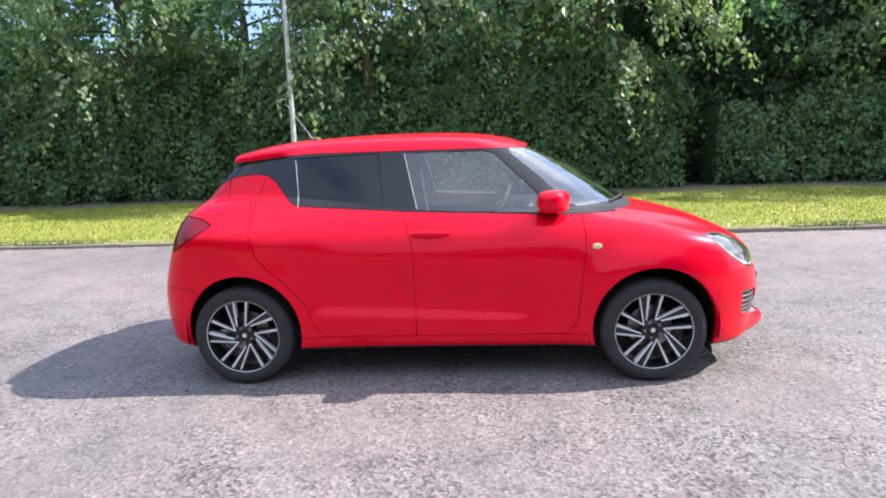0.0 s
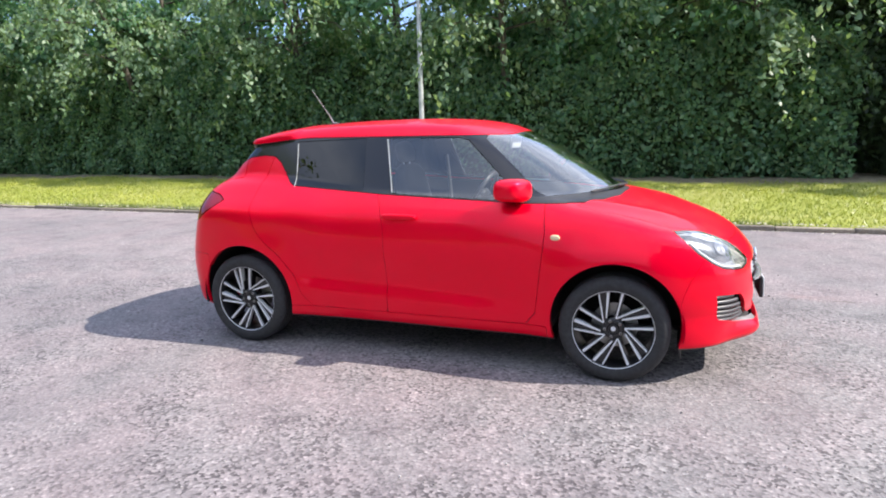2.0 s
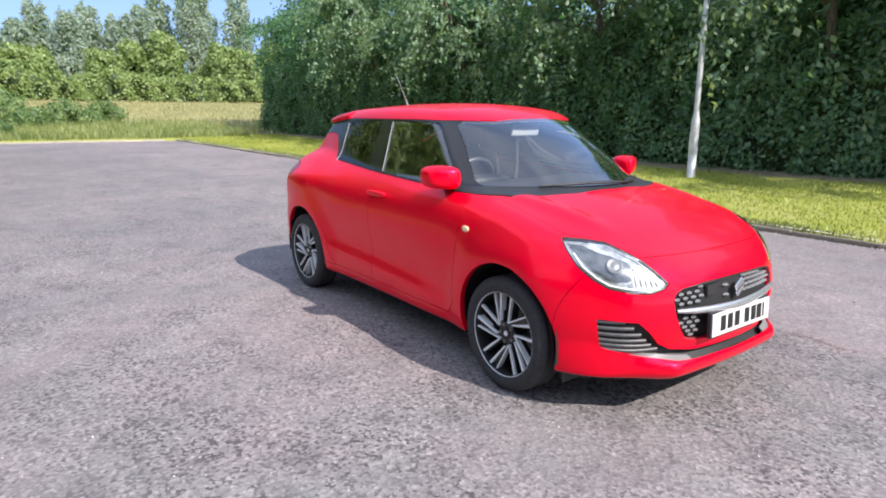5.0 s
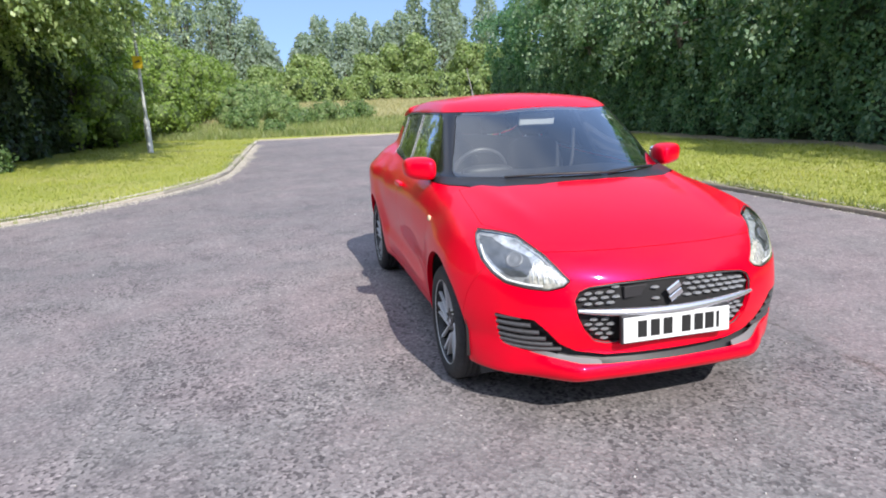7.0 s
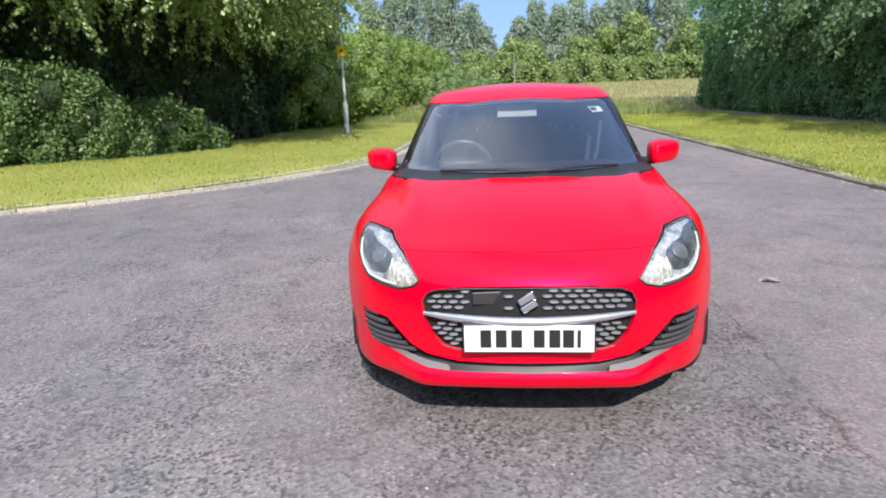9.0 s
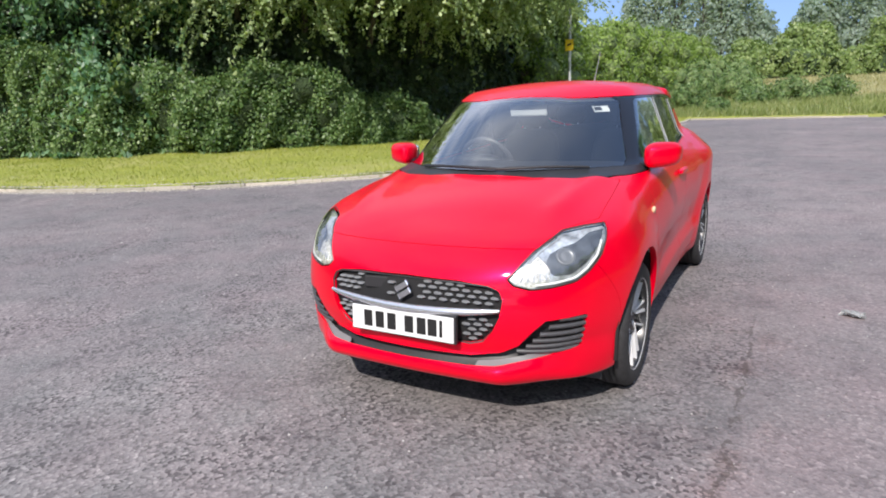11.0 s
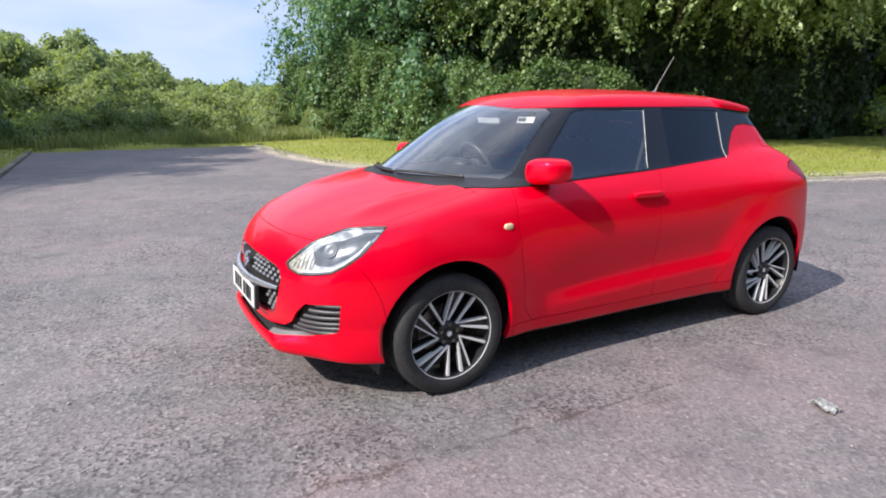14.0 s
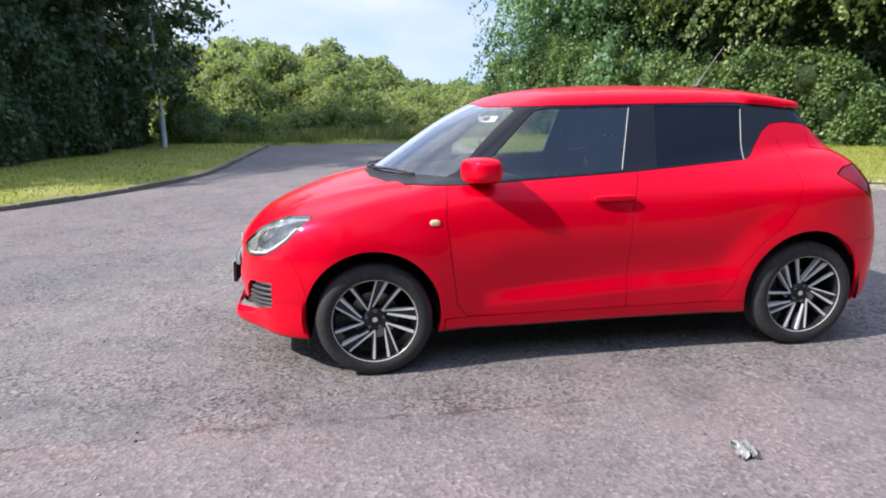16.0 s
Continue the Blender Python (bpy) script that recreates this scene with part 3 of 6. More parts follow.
def tree(name, x, y, height, spread, clear, leaves, size, mat, label, droop=0.6, limbs=22, lean=(0, 0), slim=1.0, seed=0, category="tree", sprays=9, z0=None, fuzz=0.0, tight=1.0):
    """A tapered trunk with limbs and a crown of leaves on drooping twigs."""
    rnd = np.random.default_rng(1000 + seed)
    root = tagged(new(name), label, category, group_of(label))
    z0 = float(ground_height(np.float64(x), np.float64(y))) - 0.05 if z0 is None else z0
    root.location = (x, y, z0)
    k = np.linspace(0, 1, 9)
    bend = np.cumsum(rnd.normal(0, 0.03, (9, 2)), axis=0) * height * 0.12
    trunk = np.stack([lean[0] * k**2 + bend[:, 0], lean[1] * k**2 + bend[:, 1], k * height * 0.9], 1)
    r0 = 0.022 * height + 0.02
    pieces = [tube_arrays(trunk, r0 * (1 - 0.88 * k) + 0.012 + 0.4 * r0 * np.exp(-k * 30), 9)]
    spots, outs = [], []
    each = max(4, leaves // (limbs * sprays))
    for n in range(limbs):
        q = clear / height + (1 - clear / height) * ((n + rnd.uniform(0, 1)) / limbs) ** 0.85
        q = min(q, 0.97)
        base = np.array([np.interp(q / 0.9, k, trunk[:, c]) for c in range(3)])
        a = n * 2.4 + rnd.uniform(-0.5, 0.5)
        shape = math.sin(math.pi * (0.12 + 0.84 * (q - clear / height) / (1 - clear / height + 1e-6))) ** 0.6
        length = spread * shape * rnd.uniform(0.65, 1.15)
        rise = (0.55 - 0.45 * q + rnd.uniform(-0.15, 0.25)) * slim
        t = np.linspace(0, 1, 6)[:, None]
        way = np.array([math.cos(a), math.sin(a), rise])
        sag = np.array([0, 0, -0.35 * droop * length])
        limb = base + t * length * way + t**2.2 * sag + rnd.normal(0, 0.03 * length, (6, 3)) * t
        pieces.append(tube_arrays(limb, (0.3 * r0 * (1 - q * 0.7)) * (1 - 0.85 * t[:, 0]) + 0.006, 5))
        for _ in range(sprays):
            p = rnd.uniform(0.3, 1.05)
            start = np.array([np.interp(p, t[:, 0], limb[:, c]) for c in range(3)])
            b = a + rnd.normal(0, 0.9)
            tw = np.array([math.cos(b), math.sin(b), rnd.normal(0.1, 0.4)])
            tl = spread * rnd.uniform(0.16, 0.42) * (2 - tight)
            w = rnd.uniform(0, 1, (each, 1))
            pts = start + w * tl * tw + w**2 * np.array([0, 0, -droop * tl * 0.9]) + rnd.normal(0, tight * (0.06 * spread * 0.55 + 0.25 * size) + fuzz, (each, 3))
            spots.append(pts)
            outs.append(np.tile(unit(tw + np.array([0, 0, 0.7])), (each, 1)))
    spots, outs = np.concatenate(spots), np.concatenate(outs)
    spots[:, 2] = np.maximum(spots[:, 2], 0.12)
    pv, pf = joined(pieces)
    put("trunk", pv, pf, BARK, root)
    v, f = leaf_arrays(spots, outs, size, droop)
    put("crown", v, f, mat, root, smooth=False)
    return root


def lobed(name, x, y, height, spread, leaves, size, mat, label, lobes=16, seed=0, category="tree", low=0.12, slim=False, core=True):
    """A tree or bush whose crown swells in many leafy lobes, over green balls that fill its inside."""
    rnd = np.random.default_rng(5000 + seed)
    root = tagged(new(name), label, category, group_of(label))
    root.location = (x, y, float(ground_height(np.float64(x), np.float64(y))) - 0.05)
    k = np.linspace(0, 1, 6)
    stem = np.stack([rnd.normal(0, 0.05, 6) * k, rnd.normal(0, 0.05, 6) * k, k * height * 0.85], 1)
    pieces = [tube_arrays(stem, (0.016 * height + 0.02) * (1 - 0.85 * k) + 0.006, 7)]
    q = (np.arange(lobes) + rnd.uniform(0, 1, lobes)) / lobes
    a = np.arange(lobes) * 2.4 + rnd.uniform(-0.6, 0.6, lobes)
    if slim:
        reach = spread * (0.75 * np.sin(np.pi * (0.10 + 0.82 * q)) ** 0.8 + 0.1) * rnd.uniform(0.4, 0.8, lobes)
        radius = spread * 0.55 * rnd.uniform(0.6, 1.1, lobes) * (1.05 - 0.6 * q)
    else:
        reach = spread * np.sqrt(np.clip(1 - (q * 0.97) ** 2.4, 0.02, 1)) * rnd.uniform(0.35, 0.95, lobes) * 0.72
        radius = spread * 0.46 * rnd.uniform(0.65, 1.2, lobes) * (1.08 - 0.4 * q)
    z = height * (low + (1 - low) * q) - 0.5 * radius * q
    mid = np.stack([reach * np.cos(a), reach * np.sin(a), np.maximum(z, 0.55 * radius)], 1)
    share = radius**2 / (radius**2).sum()
    which = rnd.choice(lobes, int(leaves * 1.9), p=share)
    out = unit(rnd.normal(size=(len(which), 3)) + [0, 0, 0.25])
    bumpy = 1 + 0.16 * np.sin(5 * out[:, 0] + which) * np.sin(5 * out[:, 2] + 2 * which) + rnd.normal(0, 0.22 if slim else 0.09, len(which))
    at = mid[which] + out * (radius[which] * bumpy)[:, None] * [1, 1, 1.25 if slim else 0.92]
    deep = np.zeros(len(at), bool)
    for n in range(lobes):
        deep |= (which != n) & (np.linalg.norm(at - mid[n], axis=1) < 0.82 * radius[n])
    keep = ~deep & (at[:, 2] > 0.05)
    at, out = at[keep][:leaves], out[keep][:leaves]
    for n in range(0, lobes, 2):
        pieces.append(tube_arrays(np.linspace(stem[2] * [1, 1, 0.6], mid[n], 4), np.linspace(0.010 * height, 0.008, 4) + 0.006, 5))
    pv, pf = joined(pieces)
    put("trunk", pv, pf, BARK, root)
    v, f = leaf_arrays(at, out, size, 0.5, 0.6 if slim else 0.5)
    put("crown", v, f, mat, root, smooth=False)
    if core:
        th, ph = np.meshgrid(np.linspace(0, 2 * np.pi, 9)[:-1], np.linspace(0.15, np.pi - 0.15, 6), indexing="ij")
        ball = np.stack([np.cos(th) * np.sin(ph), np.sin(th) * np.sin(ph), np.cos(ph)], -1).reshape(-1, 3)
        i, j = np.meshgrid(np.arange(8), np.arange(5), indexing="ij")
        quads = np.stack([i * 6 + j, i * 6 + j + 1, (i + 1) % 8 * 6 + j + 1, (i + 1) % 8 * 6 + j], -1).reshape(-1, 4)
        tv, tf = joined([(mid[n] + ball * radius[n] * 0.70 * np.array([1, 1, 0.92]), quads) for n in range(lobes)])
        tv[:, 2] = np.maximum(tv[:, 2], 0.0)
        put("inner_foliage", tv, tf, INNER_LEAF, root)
    return root


def turf_blades(name, at, tall, wide, mat, label):
    """Short grass: one thin triangle for each blade."""
    n = len(at)
    a = RNG.uniform(0, 2 * np.pi, n)
    side = np.stack([np.cos(a), np.sin(a), 0 * a], 1) * wide
    h = tall * RNG.uniform(0.5, 1.25, n)
    tip = np.stack([RNG.normal(0, 0.5, n) * h, RNG.normal(0, 0.5, n) * h, h], 1)
    v = np.stack([at - side, at + side, at + tip], 1).reshape(-1, 3)
    return tagged(put(name, v, np.arange(3 * n).reshape(-1, 3), mat, smooth=False), label, "grass", kind="stuff")


def blades(name, at, tall, wide, mat, label, category="grass"):
    """Grass: one thin triangle pair for each blade."""
    n = len(at)
    a = RNG.uniform(0, 2 * np.pi, n)
    side = np.stack([np.cos(a), np.sin(a), 0 * a], 1) * wide
    h = tall * RNG.uniform(0.5, 1.25, n)
    tip = np.stack([RNG.normal(0, 0.35, n) * h, RNG.normal(0, 0.35, n) * h, h], 1)
    mid = tip * [0.3, 0.3, 0.6]
    v = np.stack([at - side, at + side, at + mid - 0.7 * side, at + mid + 0.7 * side, at + tip], 1).reshape(-1, 3)
    k = np.arange(n)[:, None] * 5
    f = np.concatenate([k + [0, 1, 3], k + [0, 3, 2], k + [2, 3, 4]])
    return tagged(put(name, v, f, mat, smooth=False), label, category, kind="stuff")


def scatter(n, x0, x1, y0, y1, nearest=0.1, farthest=1e9):
    x, y = RNG.uniform(x0, x1, n), RNG.uniform(y0, y1, n)
    d = road_distance(x, y)
    keep = (d > nearest) & (d < farthest)
    x, y = x[keep], y[keep]
    return np.stack([x, y, ground_height(x, y) - 0.01], 1)


# the long hedge behind the north verge, broken by one dark gap
hedge("hedge", [(-33.5, 11.4), (-20, 11.3), (-8, 11.3), (6.3, 11.3)], 0.02, 3.3, 74000, 0.134, LEAF_HEDGE, "tall clipped dense dark green beech hedge behind the grass", seed=1.0, rough=0.34)
hedge("hedge", [(7.2, 11.5), (16, 11.4), (30, 11.4)], 0.02, 2.3, 28000, 0.132, LEAF_HEDGE, "clipped dense green hedge beyond a dark gap", seed=4.2, rough=0.34)
# stands in the recess behind the gap, its shade given by leaf colour
hedge("hedge", [(5.4, 12.5), (8.0, 12.7), (10.8, 12.3)], 0.02, 5.4, 9000, 0.17, LEAF_RECESS, "near-black leaves as the painted shade of the recess behind the gap", seed=1.7, rough=0.45, depth=1.2)
hedge("hedge", [(-33, 14.8), (30, 14.8)], 0.2, [(0, 5.4), (0.25, 5.5), (0.36, 4.6), (0.42, 4.0), (0.47, 4.5), (0.53, 5.6), (1, 5.6)], 28000, 0.22, LEAF_TREE, "dense shaded undergrowth behind the clipped hedge", seed=2.2, depth=2.5, rough=0.5)
for n, (x, h) in enumerate([(-33, 7.5), (-28.5, 8.5), (-23, 8.2), (-18.5, 9), (-14, 8.2), (-9.5, 9), (-5, 8.6), (-0.5, 9), (4, 8.8), (8.5, 8.4), (13, 9), (18, 8.5), (24, 9)]):
    tree("tree", x + 0.6 * math.sin(3 * n), 14.0 + 0.6 * math.cos(5 * n), h, 3.5, 2.4, 13000 if x < 16 else 6000, 0.185, LEAF_TREE, "tall leafy deciduous tree with drooping branches over the hedge", 0.85, 26, (0, -0.6), seed=n)

for n, (x, y, h) in enumerate([(-20.0, 11.9, 6.4), (-13.6, 11.9, 6.2), (-7.4, 12.0, 6.6), (-1.4, 12.0, 6.4), (4.2, 12.1, 6.4), (11.6, 11.9, 6.0), (14.5, 12.0, 6.2)]):
    tree("tree", x, y, h, 2.7, 2.6, 6500, 0.155, LEAF_YOUNG, "young light green tree leaning out over the hedge", 1.25, 16, (0, -1.5), seed=30 + n, sprays=12, tight=0.6)

# the corner between the main road and the side road: a low lit hedge under a wide dark canopy, full leafy trees to the south
hedge("hedge", [(-3.9, -26.0), (-4.6, -20.5), (-5.9, -15.6), (-7.6, -12.6), (-9.6, -10.6), (-11.6, -9.4), (-13.4, -8.8)], 0.02, [(0, 3.2), (0.38, 3.0), (0.5, 2.3), (0.56, 2.7), (0.66, 1.9), (0.75, 2.2), (0.84, 1.4), (0.9, 1.7), (1, 0.7)], 44000, 0.115, LEAF_BUSH, "sunlit leafy bright green hedge round the corner", seed=3.1, rough=0.62)
hedge("hedge", [(-24.0, -9.6), (-19.0, -9.6), (-14.6, -10.2), (-11.6, -11.8), (-9.2, -14.6), (-7.2, -19.0), (-5.8, -27)][::-1], 0.1, 5.0, 26000, 0.20, LEAF_RECESS, "dense undergrowth beneath the corner trees, shade in its dark colour", seed=5.0, rough=0.5, depth=2.5)
for n, (x, y, h, lx, ly) in enumerate([(-21.8, -13.4, 8.6, 0.6, 2.4), (-18.4, -12.2, 8.8, 2.0, 3.2), (-15.2, -12.8, 9.0, 2.4, 3.4), (-12.6, -14.2, 9.0, 1.7, 3.0), (-10.8, -16.6, 9.0, 1.4, 2.2)]):
    tree("tree", x, y, h, 4.4, 4.7, 17000, 0.175, LEAF_FRESH, "sunlit leafy tree with hanging branches over the hedge", 0.8, 28, (lx, ly), seed=40 + n, sprays=13, tight=0.6)
for n, (x, y, h, lx, ly) in enumerate([(-8.6, -18.4, 9.0, 1.2, 0.8), (-7.9, -21.8, 8.8, 0.9, 0.5), (-7.9, -25.4, 8.2, 0.7, 0.4)]):
    tree("tree", x, y, h, 3.9, 0.9, 18000, 0.175, LEAF_HEDGE, "tall leafy tree clad in green down to the ground", 1.3, 32, (lx, ly), seed=50 + n, sprays=12, tight=0.6)
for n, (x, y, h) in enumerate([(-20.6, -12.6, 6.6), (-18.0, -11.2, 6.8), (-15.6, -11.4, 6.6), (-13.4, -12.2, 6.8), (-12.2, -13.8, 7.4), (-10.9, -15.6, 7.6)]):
    tree("tree", x, y, h, 3.3, 4.1, 12000, 0.135, LEAF_SUNLIT_SPRAY, "leaning tree trailing leafy branches before the hedge, sunlight in their colour", 0.85, 16, (3.3, 3.7), seed=400 + n, sprays=9, tight=0.42)

# the dark trees at the east side of the side road, shade in their colour
hedge("hedge", [(26, -5.9), (15.2, -7.0), (11.9, -8.6), (10.4, -10.9), (9.9, -14.5), (9.7, -18.0), (9.9, -20.4)], 0.02, [(0, 3.4), (0.85, 3.2), (1, 1.6)], 26000, 0.14, LEAF_SHADE, "shaded hedge beside the side road, shade in its leaf colour", seed=6.3, rough=0.4)
hedge("hedge", [(28, -7.2), (15.6, -8.4), (12.7, -9.9), (11.5, -12), (11.0, -15.5), (10.9, -17.8), (11.4, -20.0)], 0.2, [(0, 8.3), (0.88, 8.3), (1, 5.5)], 22000, 0.26, LEAF_SHADE_TREE, "tall dense leafy screen behind the hedge, shade in its leaf colour", seed=6.9, rough=0.9, depth=2.8)
for n, (x, y, h) in enumerate([(10.6, -18.0, 10.2), (13.6, -20.0, 8.0), (11.9, -15.6, 10), (12.6, -11.6, 9.5), (16.4, -8.9, 9.5), (22, -8.0, 9)]):
    tree("tree", x, y, h, 3.3, 1.0, 12000 if n == 0 else 7500, 0.22, LEAF_SHADE_TREE, "tall shaded tree with dense leaves, shade in their dark colour", 0.8, 30, (-0.4, 0.2), seed=60 + n)

tree("tree", 10.5, -21.4, 9.4, 3.0, 1.2, 10000, 0.21, LEAF_SHADE_TREE, "tall shaded tree with dense leaves, shade in their dark colour", 0.8, 30, (-0.5, 0.3), seed=71)

# overgrown end of the side road and the wooded rise behind it
for n, (x, y, h, w) in enumerate([(8.4, -20.6, 1.25, 1.15), (7.0, -21.4, 1.1, 1.1), (9.2, -22.0, 1.7, 1.3)]):
    lobed("bush", x, y, h, w, 1700, 0.10, LEAF_BUSH, "low dark green bush at the end of the side road", 11, 300 + n, "bush")
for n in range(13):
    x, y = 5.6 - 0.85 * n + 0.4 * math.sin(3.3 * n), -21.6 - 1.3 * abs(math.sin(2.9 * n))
    lobed("bush", x, y, 0.75 + 0.45 * abs(math.sin(1.9 * n)), 0.9 + 0.2 * math.sin(2.2 * n), 1500, 0.085, LEAF_HILL_HAZE, "wild light green bush in long grass", 11, 305 + n, "bush")
hedge("hedge", [(-5.0, -24.6), (-1.5, -23.2), (3, -22.6), (9.2, -21.6)][::-1], 0.0, [(0, 1.5), (0.2, 0.9), (0.4, 1.2), (0.6, 0.7), (0.8, 1.1), (1, 1.6)], 12000, 0.13, LEAF_HILL_HAZE, "low tangled green scrub at the end of the side road", seed=2.9, rough=0.55, depth=1.6)
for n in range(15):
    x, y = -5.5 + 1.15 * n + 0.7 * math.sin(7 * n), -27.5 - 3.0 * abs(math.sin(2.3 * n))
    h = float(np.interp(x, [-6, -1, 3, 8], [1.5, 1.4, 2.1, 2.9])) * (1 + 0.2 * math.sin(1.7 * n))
    lobed("bush", x, y, h, 1.5 + 0.15 * h, 2200, 0.18, LEAF_HILL_HAZE, "wild light green bush in long grass", 13, 420 + n, "bush")
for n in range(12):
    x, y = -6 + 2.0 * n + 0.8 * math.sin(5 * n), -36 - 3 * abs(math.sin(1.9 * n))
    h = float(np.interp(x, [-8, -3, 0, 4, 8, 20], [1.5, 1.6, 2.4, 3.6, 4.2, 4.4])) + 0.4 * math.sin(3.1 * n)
    lobed("tree", x, y, h, 2.3, 2400, 0.26, LEAF_HILL_HAZE, "small rounded sunlit tree on the wooded rise", 15, 340 + n)
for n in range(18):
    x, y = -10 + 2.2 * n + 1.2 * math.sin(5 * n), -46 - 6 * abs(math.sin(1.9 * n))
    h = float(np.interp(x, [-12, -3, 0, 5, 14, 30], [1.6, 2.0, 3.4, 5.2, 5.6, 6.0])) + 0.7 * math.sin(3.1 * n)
    lobed("tree", x, y, h, 2.5 + 0.12 * h, 2800, 0.33, LEAF_HILL_HAZE, "rounded sunlit tree on the wooded rise", 18, 110 + n)

# beyond the end of the main road: bushes, field edge and tall poplars
for n in range(17):
    x, y = -22.5 - 2.4 * n, -9.6 + 0.12 * n + 0.7 * math.sin(2.1 * n)
    lobed("bush", x, y, 5.6 - 0.09 * n + 0.6 * math.sin(1.3 * n), 2.4, 2600, 0.20, LEAF_LUSH, "bright green roadside bush at the field edge", 16, 140 + n, "bush")
for n, (x, y, h, w) in enumerate([(-31.5, -2.2, 0.9, 0.8), (-33.6, -3.9, 1.5, 1.2), (-38, -4.6, 2.2, 1.6), (-43, -4.6, 2.6, 1.8), (-50, -4.2, 2.4, 2.0), (-58, -3.4, 2.2, 2.0), (-35.5, -0.6, 1.1, 1.1), (-36.8, 1.2, 1.5, 1.4), (-38.8, 3.4, 1.3, 1.5), (-41.5, -1.8, 1.9, 1.8)]):
    lobed("bush", x, y, h, w, 1500, 0.14, LEAF_BUSH, "small bush in long dry grass past the road end", 12, 360 + n, "bush")
for n in range(17):
    x, y = -76 - 5 * abs(math.sin(2.7 * n)), -34 + 4.3 * n + 1.5 * math.sin(4 * n)
    lobed("tree", x, y, float(np.interp(y, [-34, 2, 10, 30], [4.3, 4.6, 6.4, 7.4])) + 1.0 * math.sin(1.7 * n), 3.4, 2600, 0.46, LEAF_FRESH, "leafy tree in the row along the field", 16, 170 + n)
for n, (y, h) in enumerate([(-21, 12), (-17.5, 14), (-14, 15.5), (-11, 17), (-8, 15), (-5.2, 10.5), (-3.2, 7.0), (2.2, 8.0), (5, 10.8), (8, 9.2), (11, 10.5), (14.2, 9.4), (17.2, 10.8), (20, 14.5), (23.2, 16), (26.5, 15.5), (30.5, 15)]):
    lobed("poplar_tree", -95 - 3 * math.sin(2.6 * n), y, h * 1.12, 2.7, 4200, 0.48, LEAF_FAR_HAZE, "tall slender grey-green poplar, distance haze in its leaf colour", 34, 200 + n, slim=True, core=False)

hedge("hedge", [(-69, -45), (-68, -10), (-70, 12), (-69, 50)], 0.05, 2.6, 16000, 0.42, LEAF_FRESH, "long leafy hedgerow across the far side of the field", seed=7.7, rough=0.9, depth=3)
hedge("hedge", [(-22.5, -10.6), (-36, -9.6), (-48, -8.8), (-62, -7.4)], 0.05, 4.2, 16000, 0.24, LEAF_LUSH, "bright green overgrown hedgerow beyond the lamp column", seed=8.3, rough=0.8, depth=2.5)
hedge("hedge", [(34, -54), (12, -55), (3, -55), (-8, -55)], 0.05, 2.0, 9000, 0.34, LEAF_HILL_HAZE, "green scrub under the trees on the rise", seed=9.1, rough=0.8, depth=2.5)

_lawn = scatter(150000, -30, 18, 4.9, 11.5)
_lawn = _lawn[_lawn[:, 1] < 10.15 + 0.35 * np.sin(1.7 * _lawn[:, 0]) + RNG.normal(0, 0.22, len(_lawn))]
turf_blades("grass", _lawn, 0.055, 0.009, GRASS_BLADE, "short mown yellow-green grass on the verge")
turf_blades("grass", scatter(90000, -30, 1, -22, -3, 0.1, 8), 0.06, 0.010, GRASS_BLADE, "short yellow-green grass on the corner verge")
turf_blades("grass", scatter(50000, 5, 22, -22, -3, 0.1, 6), 0.06, 0.010, GRASS_BLADE, "short green grass on the junction verge")
blades("long_grass", scatter(46000, -74, -29, -8, 34), 0.26, 0.018, GRASS_STRAW, "long dry seeding grass beyond the road end")
blades("long_grass", scatter(20000, -8, 12, -34, -19.6), 0.30, 0.014, GRASS_TALL, "long rough grass at the overgrown road end")


blades("long_grass", scatter(17000, -38, -28.4, -8, 9), 0.42, 0.014, GRASS_TALL, "long green and yellow grass at the road end")
_tall = scatter(26000, -6.5, 9, -23.4, -19.7)
_tall = _tall[np.sin(1.9 * _tall[:, 0]) + np.sin(2.7 * _tall[:, 1] + 0.8 * _tall[:, 0]) + RNG.normal(0, 0.5, len(_tall)) > 0.1]
blades("tall_grass", _tall, 0.46, 0.012, GRASS_TALL, "tall seeding grass and weeds at the road end")


# ---------------------------------------------------------------- posts
def lamp_post(x, y, label, tall=7.8, root_r=0.085, shaft=0.055):
    z = float(ground_height(np.float64(x), np.float64(y)))
    root = tagged(new("lamp_post"), label, "lamp post", "lamp columns")
    root.location = (x, y, z - 0.05)
    bm = bmesh.new()
    rings = lathe(bm, [(root_r * 1.25, 0), (root_r * 1.25, 0.03), (root_r, 0.06), (root_r, 1.15), (root_r * 0.97, 1.2), (shaft * 1.05, 1.32), (shaft, 1.4)], sides=20)
    cap(bm, rings[0])
    part("base_column", bm, STEEL, root, smooth=True)
    bm = bmesh.new()
    rings = lathe(bm, [(shaft, 1.38), (shaft * 0.85, tall * 0.6), (shaft * 0.7, tall), (shaft * 0.3, tall + 0.02)], sides=16)
    cap(bm, rings[-1])
    part("shaft", bm, STEEL, root, smooth=True)
    bm = bmesh.new()
    box(bm, (0.10, 0.012, 0.42), pose(0, -root_r, 0.75), 0.004)
    part("access_door", bm, STEEL, root)
    return root


lamp_post(-2.56, 8.79, "tall pale galvanised steel lamp column on the verge")
lamp_post(8.85, -18.2, "slender pale grey lamp column under dark trees", 7.0)
_post = lamp_post(-19.2, -6.4, "grey lamp column carrying a small yellow plate", 6.5, 0.1, 0.06)
YELLOW = material("yellow_plate", 0.45, colour=(0.75, 0.52, 0.02))
DARK_MARK = material("dark_marking", 0.6, colour=(0.03, 0.03, 0.03))
bm = bmesh.new()
